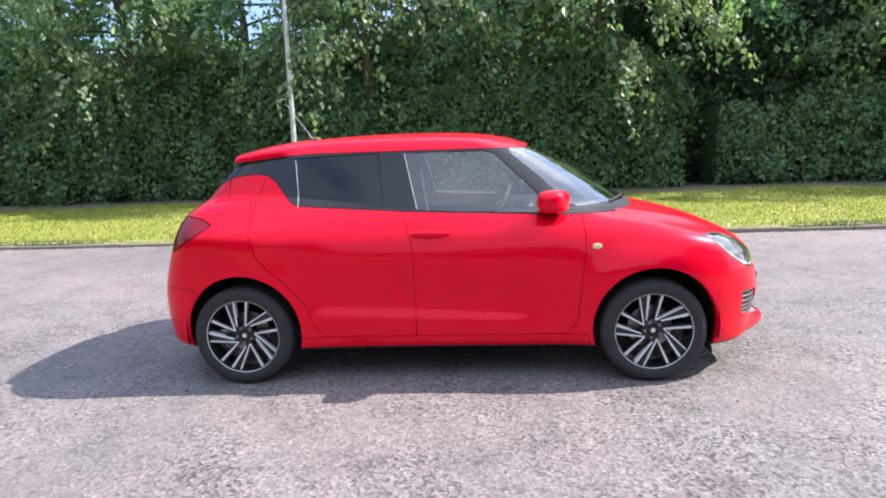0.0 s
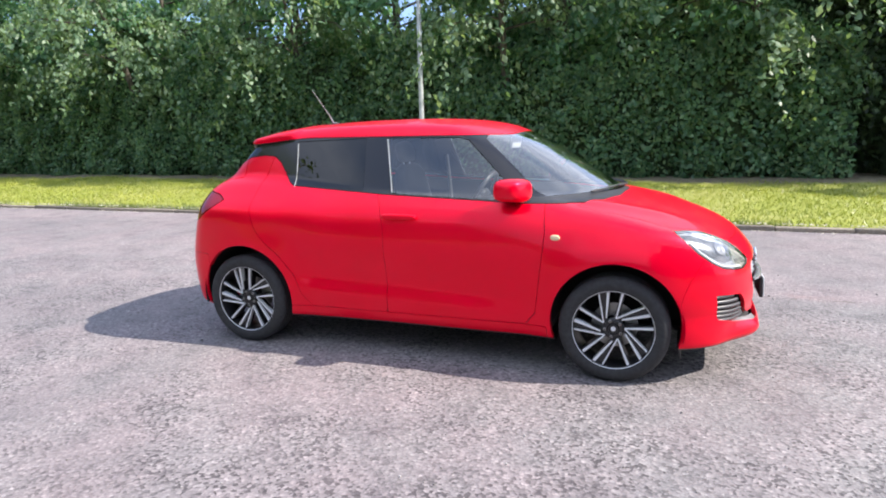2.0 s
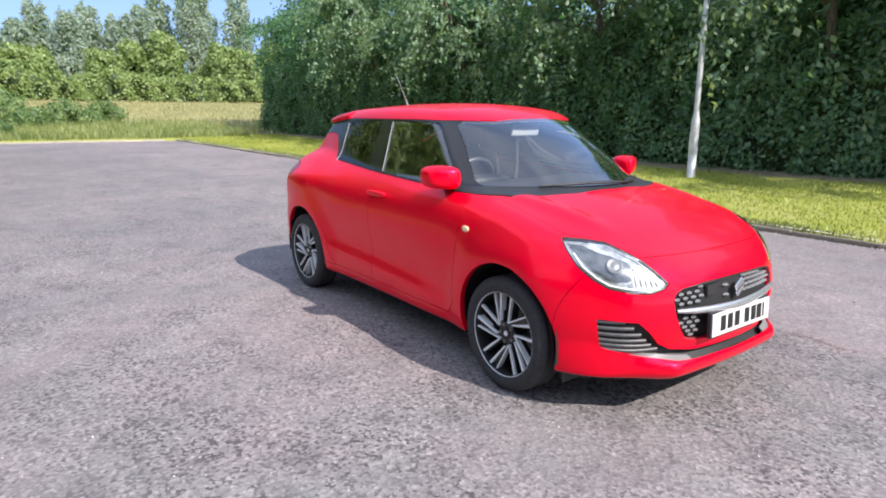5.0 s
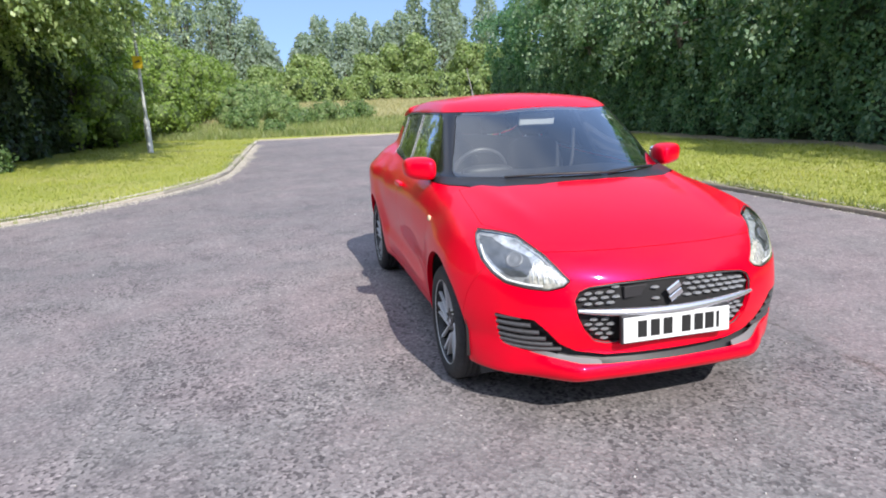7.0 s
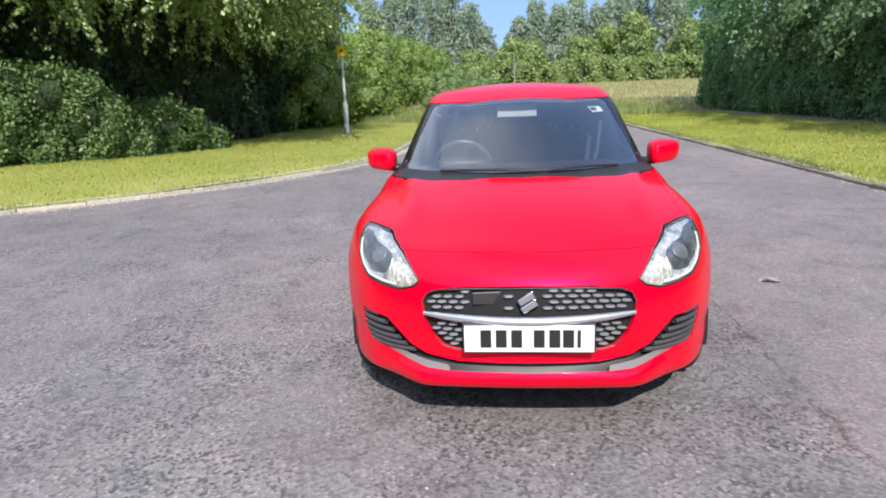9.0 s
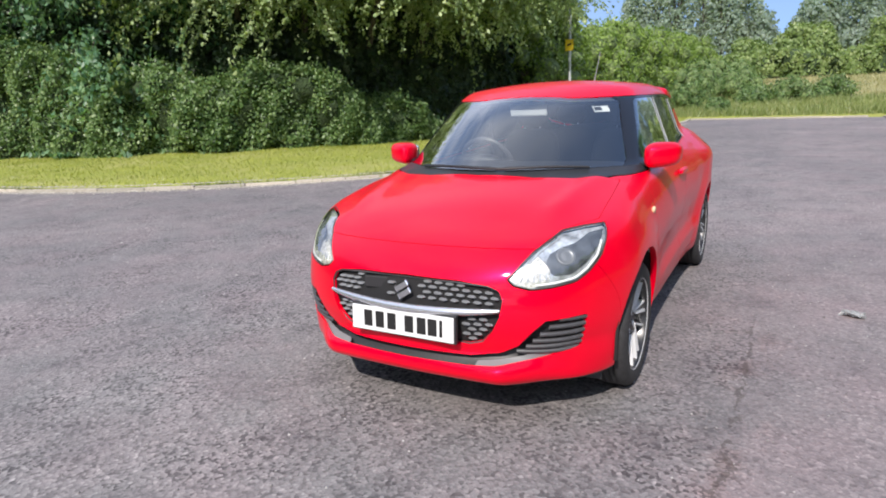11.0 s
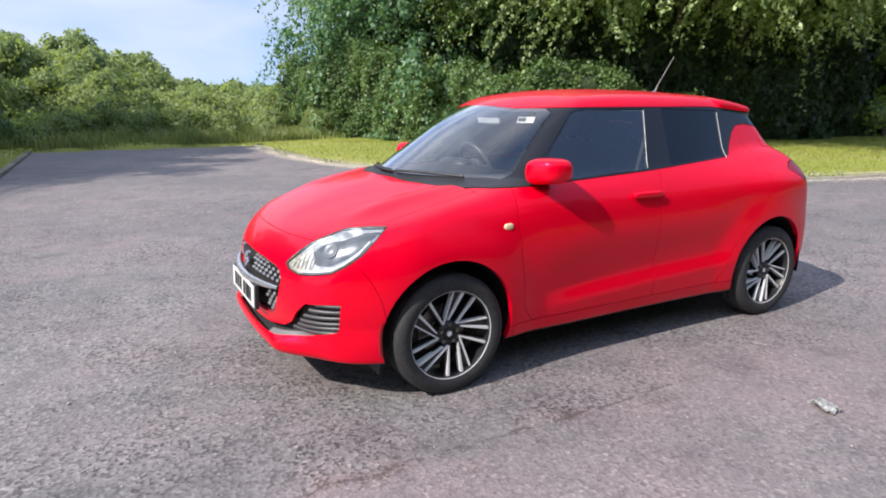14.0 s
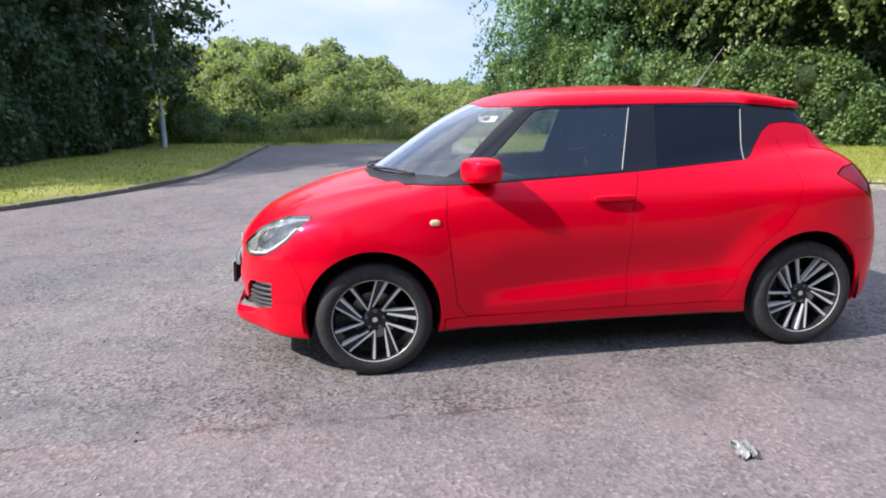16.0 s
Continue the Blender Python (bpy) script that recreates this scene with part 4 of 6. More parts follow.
box(bm, (0.012, 0.32, 0.42), pose(0.075, 0, 3.2), 0.004)
_plate = part("sign_plate", bm, YELLOW, _post, "small yellow warning plate with a dark symbol")
bm = bmesh.new()
box(bm, (0.006, 0.16, 0.06), pose(0.084, 0, 3.22, 20, 0, 0), 0.002)
part("marking", bm, DARK_MARK, _plate)


# ---------------------------------------------------------------- the car: paint, glass, plastics
def plain(name, colour, rough=0.5, metal=0.0, grain=0.0, scale=60.0):
    m = material(name, rough, metal, colour)
    if grain:
        p = place(m)
        k = noise_of(m, p, scale, 4)
        lo, hi = (tuple(c * (1 - grain) for c in colour), tuple(min(1, c * (1 + grain)) for c in colour))
        link(m, ramp(m, k, (0.3, lo), (0.7, hi)), shader(m).inputs["Base Color"])
        link(m, bump(m, k, 0.15, 0.002), shader(m).inputs["Normal"])
    return m


PAINT = material("red_paint", 0.34, 0.25)
_p = place(PAINT)
link(PAINT, ramp(PAINT, noise_of(PAINT, _p, 2.5, 3), (0.3, (0.82, 0.0004, 0.018)), (0.7, (0.87, 0.0006, 0.024))), shader(PAINT).inputs["Base Color"])
_d = ramp(PAINT, noise_of(PAINT, _p, 24, 6, 0.7), (0.35, (0.03, 0.03, 0.03)), (0.8, (0.08, 0.08, 0.08)))
link(PAINT, _d, shader(PAINT).inputs["Coat Roughness"])
shader(PAINT).inputs["Coat Weight"].default_value = 0.45
shader(PAINT).inputs["Coat IOR"].default_value = 1.45
shader(PAINT).inputs["Specular IOR Level"].default_value = 0.5
shader(PAINT).inputs["Specular Tint"].default_value = (1.0, 0.05, 0.24, 1)

GLOSS_BLACK = plain("gloss_black_trim", (0.010, 0.010, 0.012), 0.12)
SATIN_BLACK = plain("satin_black_plastic", (0.018, 0.018, 0.020), 0.5, 0, 0.3)
RUBBER = plain("tyre_rubber", (0.024, 0.024, 0.026), 0.75, 0, 0.35, 40)
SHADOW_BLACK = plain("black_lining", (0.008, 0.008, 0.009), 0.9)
SILVER = plain("machined_alloy", (0.70, 0.71, 0.73), 0.4, 0.15)
ALLOY_BLACK = plain("black_alloy", (0.014, 0.014, 0.016), 0.3)
RIM_METAL = plain("rim_lip", (0.66, 0.67, 0.69), 0.4, 0.2)
CHROME = plain("chrome", (0.80, 0.81, 0.83), 0.08, 1.0)
DULL_CHROME = plain("satin_chrome", (0.62, 0.64, 0.67), 0.28, 0.6)
AERIAL_GREY = plain("aerial_grey", (0.20, 0.20, 0.205), 0.4)
GREY_PLASTIC = plain("grey_plastic", (0.055, 0.055, 0.060), 0.4, 0, 0.2)
MIRROR_SKY = plain("mirror_sky", (0.62, 0.64, 0.66), 0.4)
FABRIC = plain("dark_seat_fabric", (0.030, 0.031, 0.035), 0.9, 0, 0.5, 150)
HEADLINER = plain("headliner", (0.35, 0.35, 0.34), 0.95, 0, 0.1, 200)
PLATE_WHITE = plain("reflective_white", (0.66, 0.67, 0.67), 0.35)
INK = plain("black_ink", (0.012, 0.012, 0.012), 0.5)
BRAKE = plain("brake_steel", (0.32, 0.31, 0.30), 0.4, 1.0)
LAMP_SILVER = plain("lamp_reflector", (0.54, 0.57, 0.60), 0.20, 0.6, 0.55, 30)
TRIM_GREY = plain("trim_grey", (0.15, 0.15, 0.155), 0.5)
BAR_METAL = plain("bright_bar_metal", (0.60, 0.61, 0.64), 0.24, 0.8)
STUD_METAL = plain("stud_metal", (0.34, 0.35, 0.37), 0.3, 0.5)
DARK_COVER = plain("dark_cover", (0.020, 0.019, 0.021), 0.45)
LAMP_WHITE = plain("lamp_white", (0.70, 0.73, 0.75), 0.25)
LAMP_AMBER = plain("lamp_amber", (0.80, 0.62, 0.38), 0.2)
LAMP_PALE = plain("lamp_pale", (0.62, 0.61, 0.56), 0.22, 0.5, 0.5, 70)
DARK_LENS = plain("projector_lens", (0.13, 0.14, 0.155), 0.35, 0.2)
LAMP_DARK = plain("lamp_inner_grey", (0.10, 0.11, 0.125), 0.22, 0.4, 0.5, 26)
LAMP_RED = plain("lamp_red", (0.22, 0.003, 0.006), 0.08)
MIRROR = plain("mirror_glass", (0.85, 0.86, 0.87), 0.02, 1.0)


def glass(name, tint, gloss=1.0, sheen=1.7):
    """Thin glass: what lies behind, tinted, under a mirror-like sheen."""
    m = material(name)
    n = m.node_tree.nodes
    n.remove(shader(m))
    t, g, f, x = node(m, "BsdfTransparent"), node(m, "BsdfGlossy", Roughness=0.015), node(m, "Fresnel", IOR=1.52), node(m, "MixShader")
    t.inputs["Color"].default_value = (*tint, 1)
    g.inputs["Color"].default_value = (gloss, gloss, gloss, 1)
    s = node(m, "Math")
    s.operation = "MULTIPLY"
    s.inputs[1].default_value = sheen
    link(m, f.outputs[0], s.inputs[0])
    link(m, s.outputs[0], x.inputs[0])
    link(m, t.outputs[0], x.inputs[1])
    link(m, g.outputs[0], x.inputs[2])
    link(m, x.outputs[0], n["Material Output"].inputs["Surface"])
    return m


GLASS = glass("clear_glass", (0.70, 0.76, 0.75), 1.0, 2.6)
GLASS_DOOR = glass("door_glass", (0.66, 0.72, 0.73), 1.0, 2.3)
GLASS_DARK = glass("privacy_glass", (0.012, 0.014, 0.016), 1.0, 1.05)
LENS = glass("headlamp_lens", (0.93, 0.95, 0.96), 1.0, 1.9)

# ---------------------------------------------------------------- the car: the form of its skin
def spline(xs, ys):
    """Natural cubic spline through a few points, straight beyond its ends."""
    xs, ys = np.array(xs, float), np.array(ys, float)
    n, h, s = len(xs), np.diff(xs), np.diff(ys) / np.diff(xs)
    a, b = np.eye(n), np.zeros(n)
    for i in range(1, n - 1):
        a[i, i - 1 : i + 2] = h[i - 1], 2 * (h[i - 1] + h[i]), h[i]
        b[i] = 6 * (s[i] - s[i - 1])
    m = np.linalg.solve(a, b)
    def at(x):
        x = np.asarray(x, float)
        i = np.clip(np.searchsorted(xs, x) - 1, 0, n - 2)
        u, v = np.clip(x, xs[0], xs[-1]) - xs[i], xs[i + 1] - np.clip(x, xs[0], xs[-1])
        y = (m[i] * v**3 + m[i + 1] * u**3) / (6 * h[i]) + (ys[i] / h[i] - m[i] * h[i] / 6) * v + (ys[i + 1] / h[i] - m[i + 1] * h[i] / 6) * u
        lo, hi = s[0] - h[0] * m[1] / 6, s[-1] + h[-1] * m[-2] / 6
        return y + lo * np.minimum(x - xs[0], 0) + hi * np.maximum(x - xs[-1], 0)
    return at

def smax(a, b, k):
    return np.maximum(a, b) + np.maximum(k - np.abs(a - b), 0) ** 2 / (4 * k)

def step(a, b, x):
    t = np.clip((x - a) / (b - a), 0, 1)
    return t * t * (3 - 2 * t)

plan = spline([-0.6, -0.35, 0.0, 0.35, 0.8, 1.4, 2.0, 2.45, 2.75, 3.0, 3.2], [0.775, 0.828, 0.858, 0.853, 0.839, 0.838, 0.850, 0.862, 0.853, 0.815, 0.755])
section = spline([0.15, 0.24, 0.34, 0.46, 0.58, 0.68, 0.78, 0.87, 0.94, 1.0, 1.06], [-0.082, -0.045, -0.027, -0.012, -0.003, 0.0, -0.004, -0.018, -0.045, -0.083, -0.13])
bonnet = spline([1.9, 2.2, 2.4, 2.6, 2.8, 2.95, 3.06, 3.14, 3.2], [1.065, 1.045, 1.018, 0.978, 0.922, 0.865, 0.81, 0.755, 0.70])
belt = spline([-0.6, -0.42, -0.2, 0.1, 0.4, 1.0, 1.75, 2.1], [1.02, 1.06, 1.09, 1.10, 1.085, 1.045, 1.005, 1.0])
nose = spline([0.15, 0.19, 0.225, 0.25, 0.275, 0.30, 0.335, 0.38, 0.45, 0.58, 0.66, 0.74, 0.82], [3.10, 3.185, 3.224, 3.242, 3.248, 3.240, 3.220, 3.224, 3.242, 3.235, 3.215, 3.175, 3.12])
tail = spline([0.15, 0.24, 0.34, 0.5, 0.62, 0.75, 0.9, 1.0, 1.08], [-0.47, -0.555, -0.585, -0.595, -0.585, -0.55, -0.50, -0.455, -0.40])
roof = spline([-0.2, 0.0, 0.4, 0.9, 1.3, 1.55, 1.75, 1.9], [1.395, 1.437, 1.484, 1.5, 1.493, 1.468, 1.42, 1.37])
taper = spline([-0.4, -0.1, 0.3, 0.7, 1.1, 1.5, 1.8, 2.2], [0.83, 0.885, 0.945, 0.985, 1.0, 0.995, 0.975, 0.93])

def lower(x, y, z):
    side = y - plan(x) - section(z)
    for cx in (0.01, 2.452):
        r = np.hypot(x - cx, (z - 0.33))
        side = side - 0.021 * (1 - step(0.36, 0.56, r))
    # the front wing falls away above the wheel
    side = side + 0.17 * smax(z - 0.70, 0.0, 0.06) * step(1.85, 2.35, x)
    # the ledge along the foot of the doors, and the hollow over it
    u = z - 0.392 - 0.045 * (1.9 - x)
    along = step(0.25, 0.6, x) * (1 - step(1.6, 2.05, x))
    side = side + (0.030 * step(-0.060, 0.050, u) * (1 - step(0.05, 0.34, u)) - 0.012) * along
    # the haunch over the rear wheel, crisp along its upper edge
    v = z - 0.925 - 0.03 * x
    side = side - 0.046 * np.exp(-(((x + 0.12) / 0.50) ** 2)) * np.exp(-((v / np.where(v > 0, 0.085, 0.145)) ** 2))
    nip = smax(y - 0.44, 0.0, 0.03)
    bow = 0.33 * y**2 + 0.42 * y**6
    lip = 0.10 * y**2 + 0.58 * nip + 0.9 * nip**2
    k = step(0.50, 0.74, y)
    w = step(0.36, 0.29, z) * (1 - k)
    front = x - (1 - k) * nose(z) - k * (nose(np.maximum(z, 0.40)) - 0.12 * np.maximum(0.40 - z, 0)) + (1 - w) * bow + w * lip
    rear = tail(z) - x + 0.11 * y**2 + 0.11 * y**6
    w = step(1.95, 2.25, x)
    top = z - (1 - w) * (belt(x) + 0.03) - w * (bonnet(x) - 0.085 * (y / 0.75) ** 2.2)
    # the raised shoulders of the bonnet
    ridge = 0.015 * np.exp(-(((y - 0.60 + 0.13 * (x - 2.2)) / 0.060) ** 2)) * step(2.12, 2.3, x) * (1 - step(2.65, 2.95, x))
    top = top - w * ridge
    low = 0.203 + 0.012 * step(2.7, 3.2, x) + 0.035 * step(0.0, -0.5, x) - z
    f = smax(side, front, 0.15 - 0.04 * step(0.40, 0.30, z))
    f = smax(f, rear, 0.12)
    f = smax(f, top, 0.10 - 0.04 * w)
    return smax(f, low, 0.035)

def cabin(x, y, z):
    side = y - (0.735 - 0.42 * (z - 1.04)) * taper(x)
    top = z - roof(x) + 0.045 * (y / 0.55) ** 2
    screen = (x - 2.42 + 1.55 * (z - 1.03) + 0.92 * y**2 + 0.25 * (z - 1.2) ** 2) * 0.54
    back = (-0.42 + 0.93 * np.maximum(z - 1.04, 0) + 0.26 * y**2 - x) * 0.73
    f = smax(side, top, 0.07)
    f = smax(f, screen, 0.06)
    f = smax(f, back, 0.08)
    f = smax(f, 0.96 - z, 0.02)
    # the spoiler over the rear window
    lip = smax(top, roof(x) - 0.07 - 0.03 * (y / 0.55) ** 2 - z, 0.03)
    lip = smax(lip, smax(y - 0.548 - 0.06 * x, np.maximum(-0.135 + 0.14 * y**2 - x, x - 0.3), 0.06), 0.03)
    return -smax(-f, -lip, 0.02)

def body(x, y, z):
    y = np.abs(y)
    a, b = lower(x, y, z), cabin(x, y, z)
    return -smax(-a, -b, 0.035)


def slope(p):
    """The outward normals of the skin at places p."""
    e = 1e-3
    g = np.stack([body(*(p + e * a).T) - body(*(p - e * a).T) for a in np.eye(3)], 1)
    return g / (2 * e)


def snap(p, off=0.0, rounds=6):
    """Moves places onto the skin, or off metres outside it."""
    p = np.array(p, float)
    for _ in range(rounds):
        g = slope(p)
        p = p - ((body(*p.T) - off) / ((g * g).sum(1) + 1e-9))[:, None] * g
    return p


def skin(h=0.02):
    """The whole skin as triangles, one place in each cell that it crosses."""
    lo, hi = np.array([-0.66, -0.95, 0.12]), np.array([3.32, 0.95, 1.56])
    n = np.ceil((hi - lo) / h).astype(int) + 1
    axes = [lo[c] + h * np.arange(n[c]) for c in range(3)]
    gx, gy, gz = np.meshgrid(*axes, indexing="ij")
    val = body(gx.ravel(), gy.ravel(), gz.ravel()).reshape(n)
    neg = val < 0
    cells = n - 1
    total, count = np.zeros((*cells, 3)), np.zeros(cells)
    corners = [(i, j, k) for i in (0, 1) for j in (0, 1) for k in (0, 1)]
    cut = lambda c: tuple(slice(c[a], c[a] + cells[a]) for a in range(3))
    for a in range(3):
        for c in corners:
            if c[a] == 0:
                d = tuple(1 if b == a else c[b] for b in range(3))
                va, vb = val[cut(c)], val[cut(d)]
                hit = (va < 0) != (vb < 0)
                t = np.where(hit, va / np.where(hit, va - vb, 1), 0)
                for b in range(3):
                    total[..., b] += np.where(hit, c[b] + (t if b == a else 0), 0)
                count += hit
    at = np.argwhere(count > 0)
    index = -np.ones(cells, int)
    index[tuple(at.T)] = np.arange(len(at))
    pts = lo + h * (at + total[tuple(at.T)] / count[tuple(at.T)][:, None])
    quads = []
    for a in range(3):
        b, c = (a + 1) % 3, (a + 2) % 3
        s0 = [slice(1, -1)] * 3
        s1 = [slice(1, -1)] * 3
        s0[a], s1[a] = slice(0, -1), slice(1, None)
        change = np.argwhere(neg[tuple(s0)] != neg[tuple(s1)])
        change[:, b] += 1
        change[:, c] += 1
        eb, ec = np.eye(3, dtype=int)[b], np.eye(3, dtype=int)[c]
        q = np.stack([index[tuple((change - o).T)] for o in (eb + ec, ec, 0 * eb, eb)], 1)
        flip = ~neg[tuple(change.T)]
        q[flip] = q[flip][:, ::-1]
        quads.append(q)
    q = np.concatenate(quads)
    q = q[(q >= 0).all(1)]
    return snap(pts, 0.0, 4), np.concatenate([q[:, [0, 1, 2]], q[:, [0, 2, 3]]])


def carve(skin_now, rule, gap=0.005):
    """Takes out of the skin what lies where rule < 0. Returns that and the rest, a gap apart."""
    v, t = skin_now
    v2, t2, inside = split(v, t, rule(v) + gap / 2)
    piece = tidy(v2, t2[inside]) if inside.any() else None
    v3, t3 = tidy(v2, t2[~inside])
    v3, t3, inside = split(v3, t3, rule(v3) - gap / 2)
    return piece, tidy(v3, t3[~inside])


def panel(name, piece, mat, parent, label="", depth=0.014, off=0.0):
    """A panel of the skin with its edges turned in."""
    v, t = piece
    nrm = unit(slope(v))
    v = v + off * nrm
    e = np.concatenate([t[:, [0, 1]], t[:, [1, 2]], t[:, [2, 0]]])
    key = np.sort(e, 1)
    _, first, times = np.unique(key, axis=0, return_index=True, return_counts=True)
    rim = e[first[times == 1]]
    allv, alln, allt = [v], [nrm], [t]
    if depth and len(rim):
        a, b = v[rim[:, 0]], v[rim[:, 1]]
        na, nb = nrm[rim[:, 0]], nrm[rim[:, 1]]
        side = unit(np.cross(b - a, na))
        m, k = len(rim), np.arange(len(rim))
        allv += [a, b, b - depth * nb, a - depth * na]
        alln += [side] * 4
        n0 = len(v)
        allt += [np.stack([n0 + k, n0 + 3 * m + k, n0 + 2 * m + k], 1), np.stack([n0 + k, n0 + 2 * m + k, n0 + m + k], 1)]
    tris = np.concatenate(allt)
    return put(name, np.concatenate(allv), tris, mat, parent, label, normals=np.concatenate(alln))


def halves(piece):
    """The right and the left part of a piece."""
    v, t = piece
    left = v[t].mean(1)[:, 1] > 0
    return [tidy(v, t[k]) for k in (~left, left) if k.any()]


car = tagged(new("car"), "glossy red five-door hatchback with black pillars parked on asphalt", "car")
X, Y, Z = (lambda v: v[:, 0]), (lambda v: np.abs(v[:, 1])), (lambda v: v[:, 2])
HEADLAMP = [(1.985, 0.858), (2.13, 0.853), (2.28, 0.841), (2.40, 0.808), (2.51, 0.772), (2.60, 0.727), (2.69, 0.673), (2.66, 0.648), (2.57, 0.631), (2.45, 0.638), (2.30, 0.655), (2.20, 0.690), (2.10, 0.742), (2.03, 0.805)]
GRILLE = [(-0.1, 0.672), (0.25, 0.664), (0.38, 0.648), (0.425, 0.628), (0.442, 0.59), (0.432, 0.52), (0.40, 0.45), (0.355, 0.40), (0.30, 0.385), (-0.1, 0.383)]
INTAKE = [(-0.1, 0.338), (0.30, 0.340), (0.43, 0.356), (0.50, 0.392), (0.555, 0.455), (0.605, 0.503), (0.745, 0.516), (0.735, 0.44), (0.72, 0.375), (0.60, 0.338), (0.42, 0.312), (0.30, 0.305), (-0.1, 0.300)]
FRONT_PANE = [(1.003, 1.374), (1.48, 1.372), (1.545, 1.358), (1.80, 1.115), (1.806, 1.008), (1.085, 1.038)]
REAR_PANE = [(0.318, 1.362), (0.848, 1.377), (0.878, 1.053), (0.352, 1.085)]
SCREEN = [(-0.1, 1.404), (0.30, 1.400), (0.48, 1.386), (0.53, 1.36), (0.655, 1.06), (0.655, 1.028), (0.30, 1.032), (-0.1, 1.034)]
BACK_PANE = [(-0.1, 1.33), (0.40, 1.325), (0.45, 1.29), (0.55, 1.14), (0.53, 1.125), (-0.1, 1.125)]
BLACK_TOP = [(2.7, 1.6), (2.7, 1.0), (2.25, 0.99), (1.95, 0.992), (1.80, 0.998), (1.05, 1.030), (0.345, 1.076), (0.30, 1.10), (0.20, 1.225), (0.14, 1.266), (0.05, 1.272), (-0.08, 1.258), (-0.16, 1.22), (-0.34, 1.115), (-0.7, 1.105), (-0.7, 1.6)]
BONNET = [(2.475, -0.1), (2.43, 0.3), (2.345, 0.5), (2.22, 0.685), (2.45, 0.705), (2.72, 0.715), (2.86, 0.612), (3.04, 0.528), (3.12, 0.44), (3.3, 0.4), (3.3, -0.1)]
FRONT_DOOR = [(2.045, 1.02), (2.062, 0.83), (2.045, 0.67), (2.012, 0.37), (1.95, 0.292), (1.06, 0.288), (1.062, 0.42), (1.055, 0.83), (1.02, 0.96), (0.985, 1.06), (1.0, 1.1), (2.0, 1.1)]
REAR_DOOR = [(0.985, 1.06), (1.02, 0.96), (1.055, 0.83), (1.062, 0.42), (1.06, 0.288), (0.52, 0.292), (0.45, 0.37), (0.40, 0.50), (0.30, 0.63), (0.20, 0.71), (0.13, 0.80), (0.09, 0.93), (0.085, 1.09), (0.14, 1.275), (0.3, 1.3), (1.0, 1.2)]
TAIL_LAMP = [(-0.15, 0.985), (-0.22, 1.02), (-0.45, 1.05), (-0.7, 1.0), (-0.7, 0.80), (-0.47, 0.80), (-0.36, 0.85), (-0.25, 0.92)]


def arches(v, r=0.352):
    return np.maximum(np.minimum(np.hypot(X(v) - 0.015, Z(v) - 0.333), np.hypot(X(v) - 2.456, Z(v) - 0.331) - 0.005) - r, 0.42 - Y(v))


whole = skin()
# the black lining behind gaps and openings
_lin, _ = carve(whole, lambda v: np.maximum(-arches(v, 0.372), polygon(X(v), Z(v), BLACK_TOP) * -1), 0.0)
for _rule in (
    lambda v: np.maximum(polygon(X(v) - Y(v), Z(v), HEADLAMP) - 0.004, np.maximum(0.3 - Y(v), 2.5 - X(v))),
    lambda v: np.maximum(polygon(Y(v), Z(v), GRILLE), 2.9 - X(v)),
    lambda v: np.maximum(polygon(Y(v), Z(v), INTAKE), 2.8 - X(v)),
):
    _, _lin = carve(_lin, _rule, 0.0)
panel("inner_lining", (_lin[0], _lin[1]), SHADOW_BLACK, car, "", 0.0, -0.028)

_, rest = carve(whole, arches, 0.0)
grille_skin, rest = carve(rest, lambda v: np.maximum(polygon(Y(v), Z(v), GRILLE), 2.9 - X(v)), 0.0)
intake_skin, rest = carve(rest, lambda v: np.maximum(polygon(Y(v), Z(v), INTAKE), 2.8 - X(v)), 0.0)
lamp_skin, rest = carve(rest, lambda v: np.maximum(polygon(X(v) - Y(v), Z(v), HEADLAMP), np.maximum(0.3 - Y(v), 2.5 - X(v))), 0.006)
bonnet_skin, rest = carve(rest, lambda v: np.maximum(np.maximum(polygon(X(v), Y(v), BONNET), 0.783 - Z(v)), np.where(X(v) < 2.1, 1.0, -1.0)), 0.0022)
roof_skin, rest = carve(rest, lambda v: np.maximum(1.386 - 0.038 * step(0.45, -0.1, X(v)) - Z(v), X(v) - 1.785 + 0.30 * Y(v) ** 2), 0.004)
black_skin, rest = carve(rest, lambda v: polygon(X(v), Z(v), BLACK_TOP), 0.004)
cowl_skin, black_skin = carve(black_skin, lambda v: np.maximum(Z(v) - 1.026, 1.9 - X(v)), 0.0)
screen_skin, black_skin = carve(black_skin, lambda v: np.maximum(polygon(Y(v), Z(v), SCREEN), 1.55 - X(v)), 0.002)
front_pane, black_skin = carve(black_skin, lambda v: np.maximum(polygon(X(v), Z(v), FRONT_PANE), 0.45 - Y(v)), 0.003)
rear_pane, black_skin = carve(black_skin, lambda v: np.maximum(polygon(X(v), Z(v), REAR_PANE), 0.45 - Y(v)), 0.003)
back_pane, black_skin = carve(black_skin, lambda v: np.maximum(polygon(Y(v), Z(v), BACK_PANE), X(v) - 0.3), 0.003)
floor_skin, rest = carve(rest, lambda v: Z(v) - 0.222, 0.0)
door_front, rest = carve(rest, lambda v: np.maximum(polygon(X(v), Z(v), FRONT_DOOR), 0.4 - Y(v)), 0.0035)
door_rear, rest = carve(rest, lambda v: np.maximum(polygon(X(v), Z(v), REAR_DOOR), 0.4 - Y(v)), 0.0035)
tail_skin, rest = carve(rest, lambda v: np.maximum(polygon(X(v), Z(v), TAIL_LAMP), 0.42 - Y(v)), 0.006)
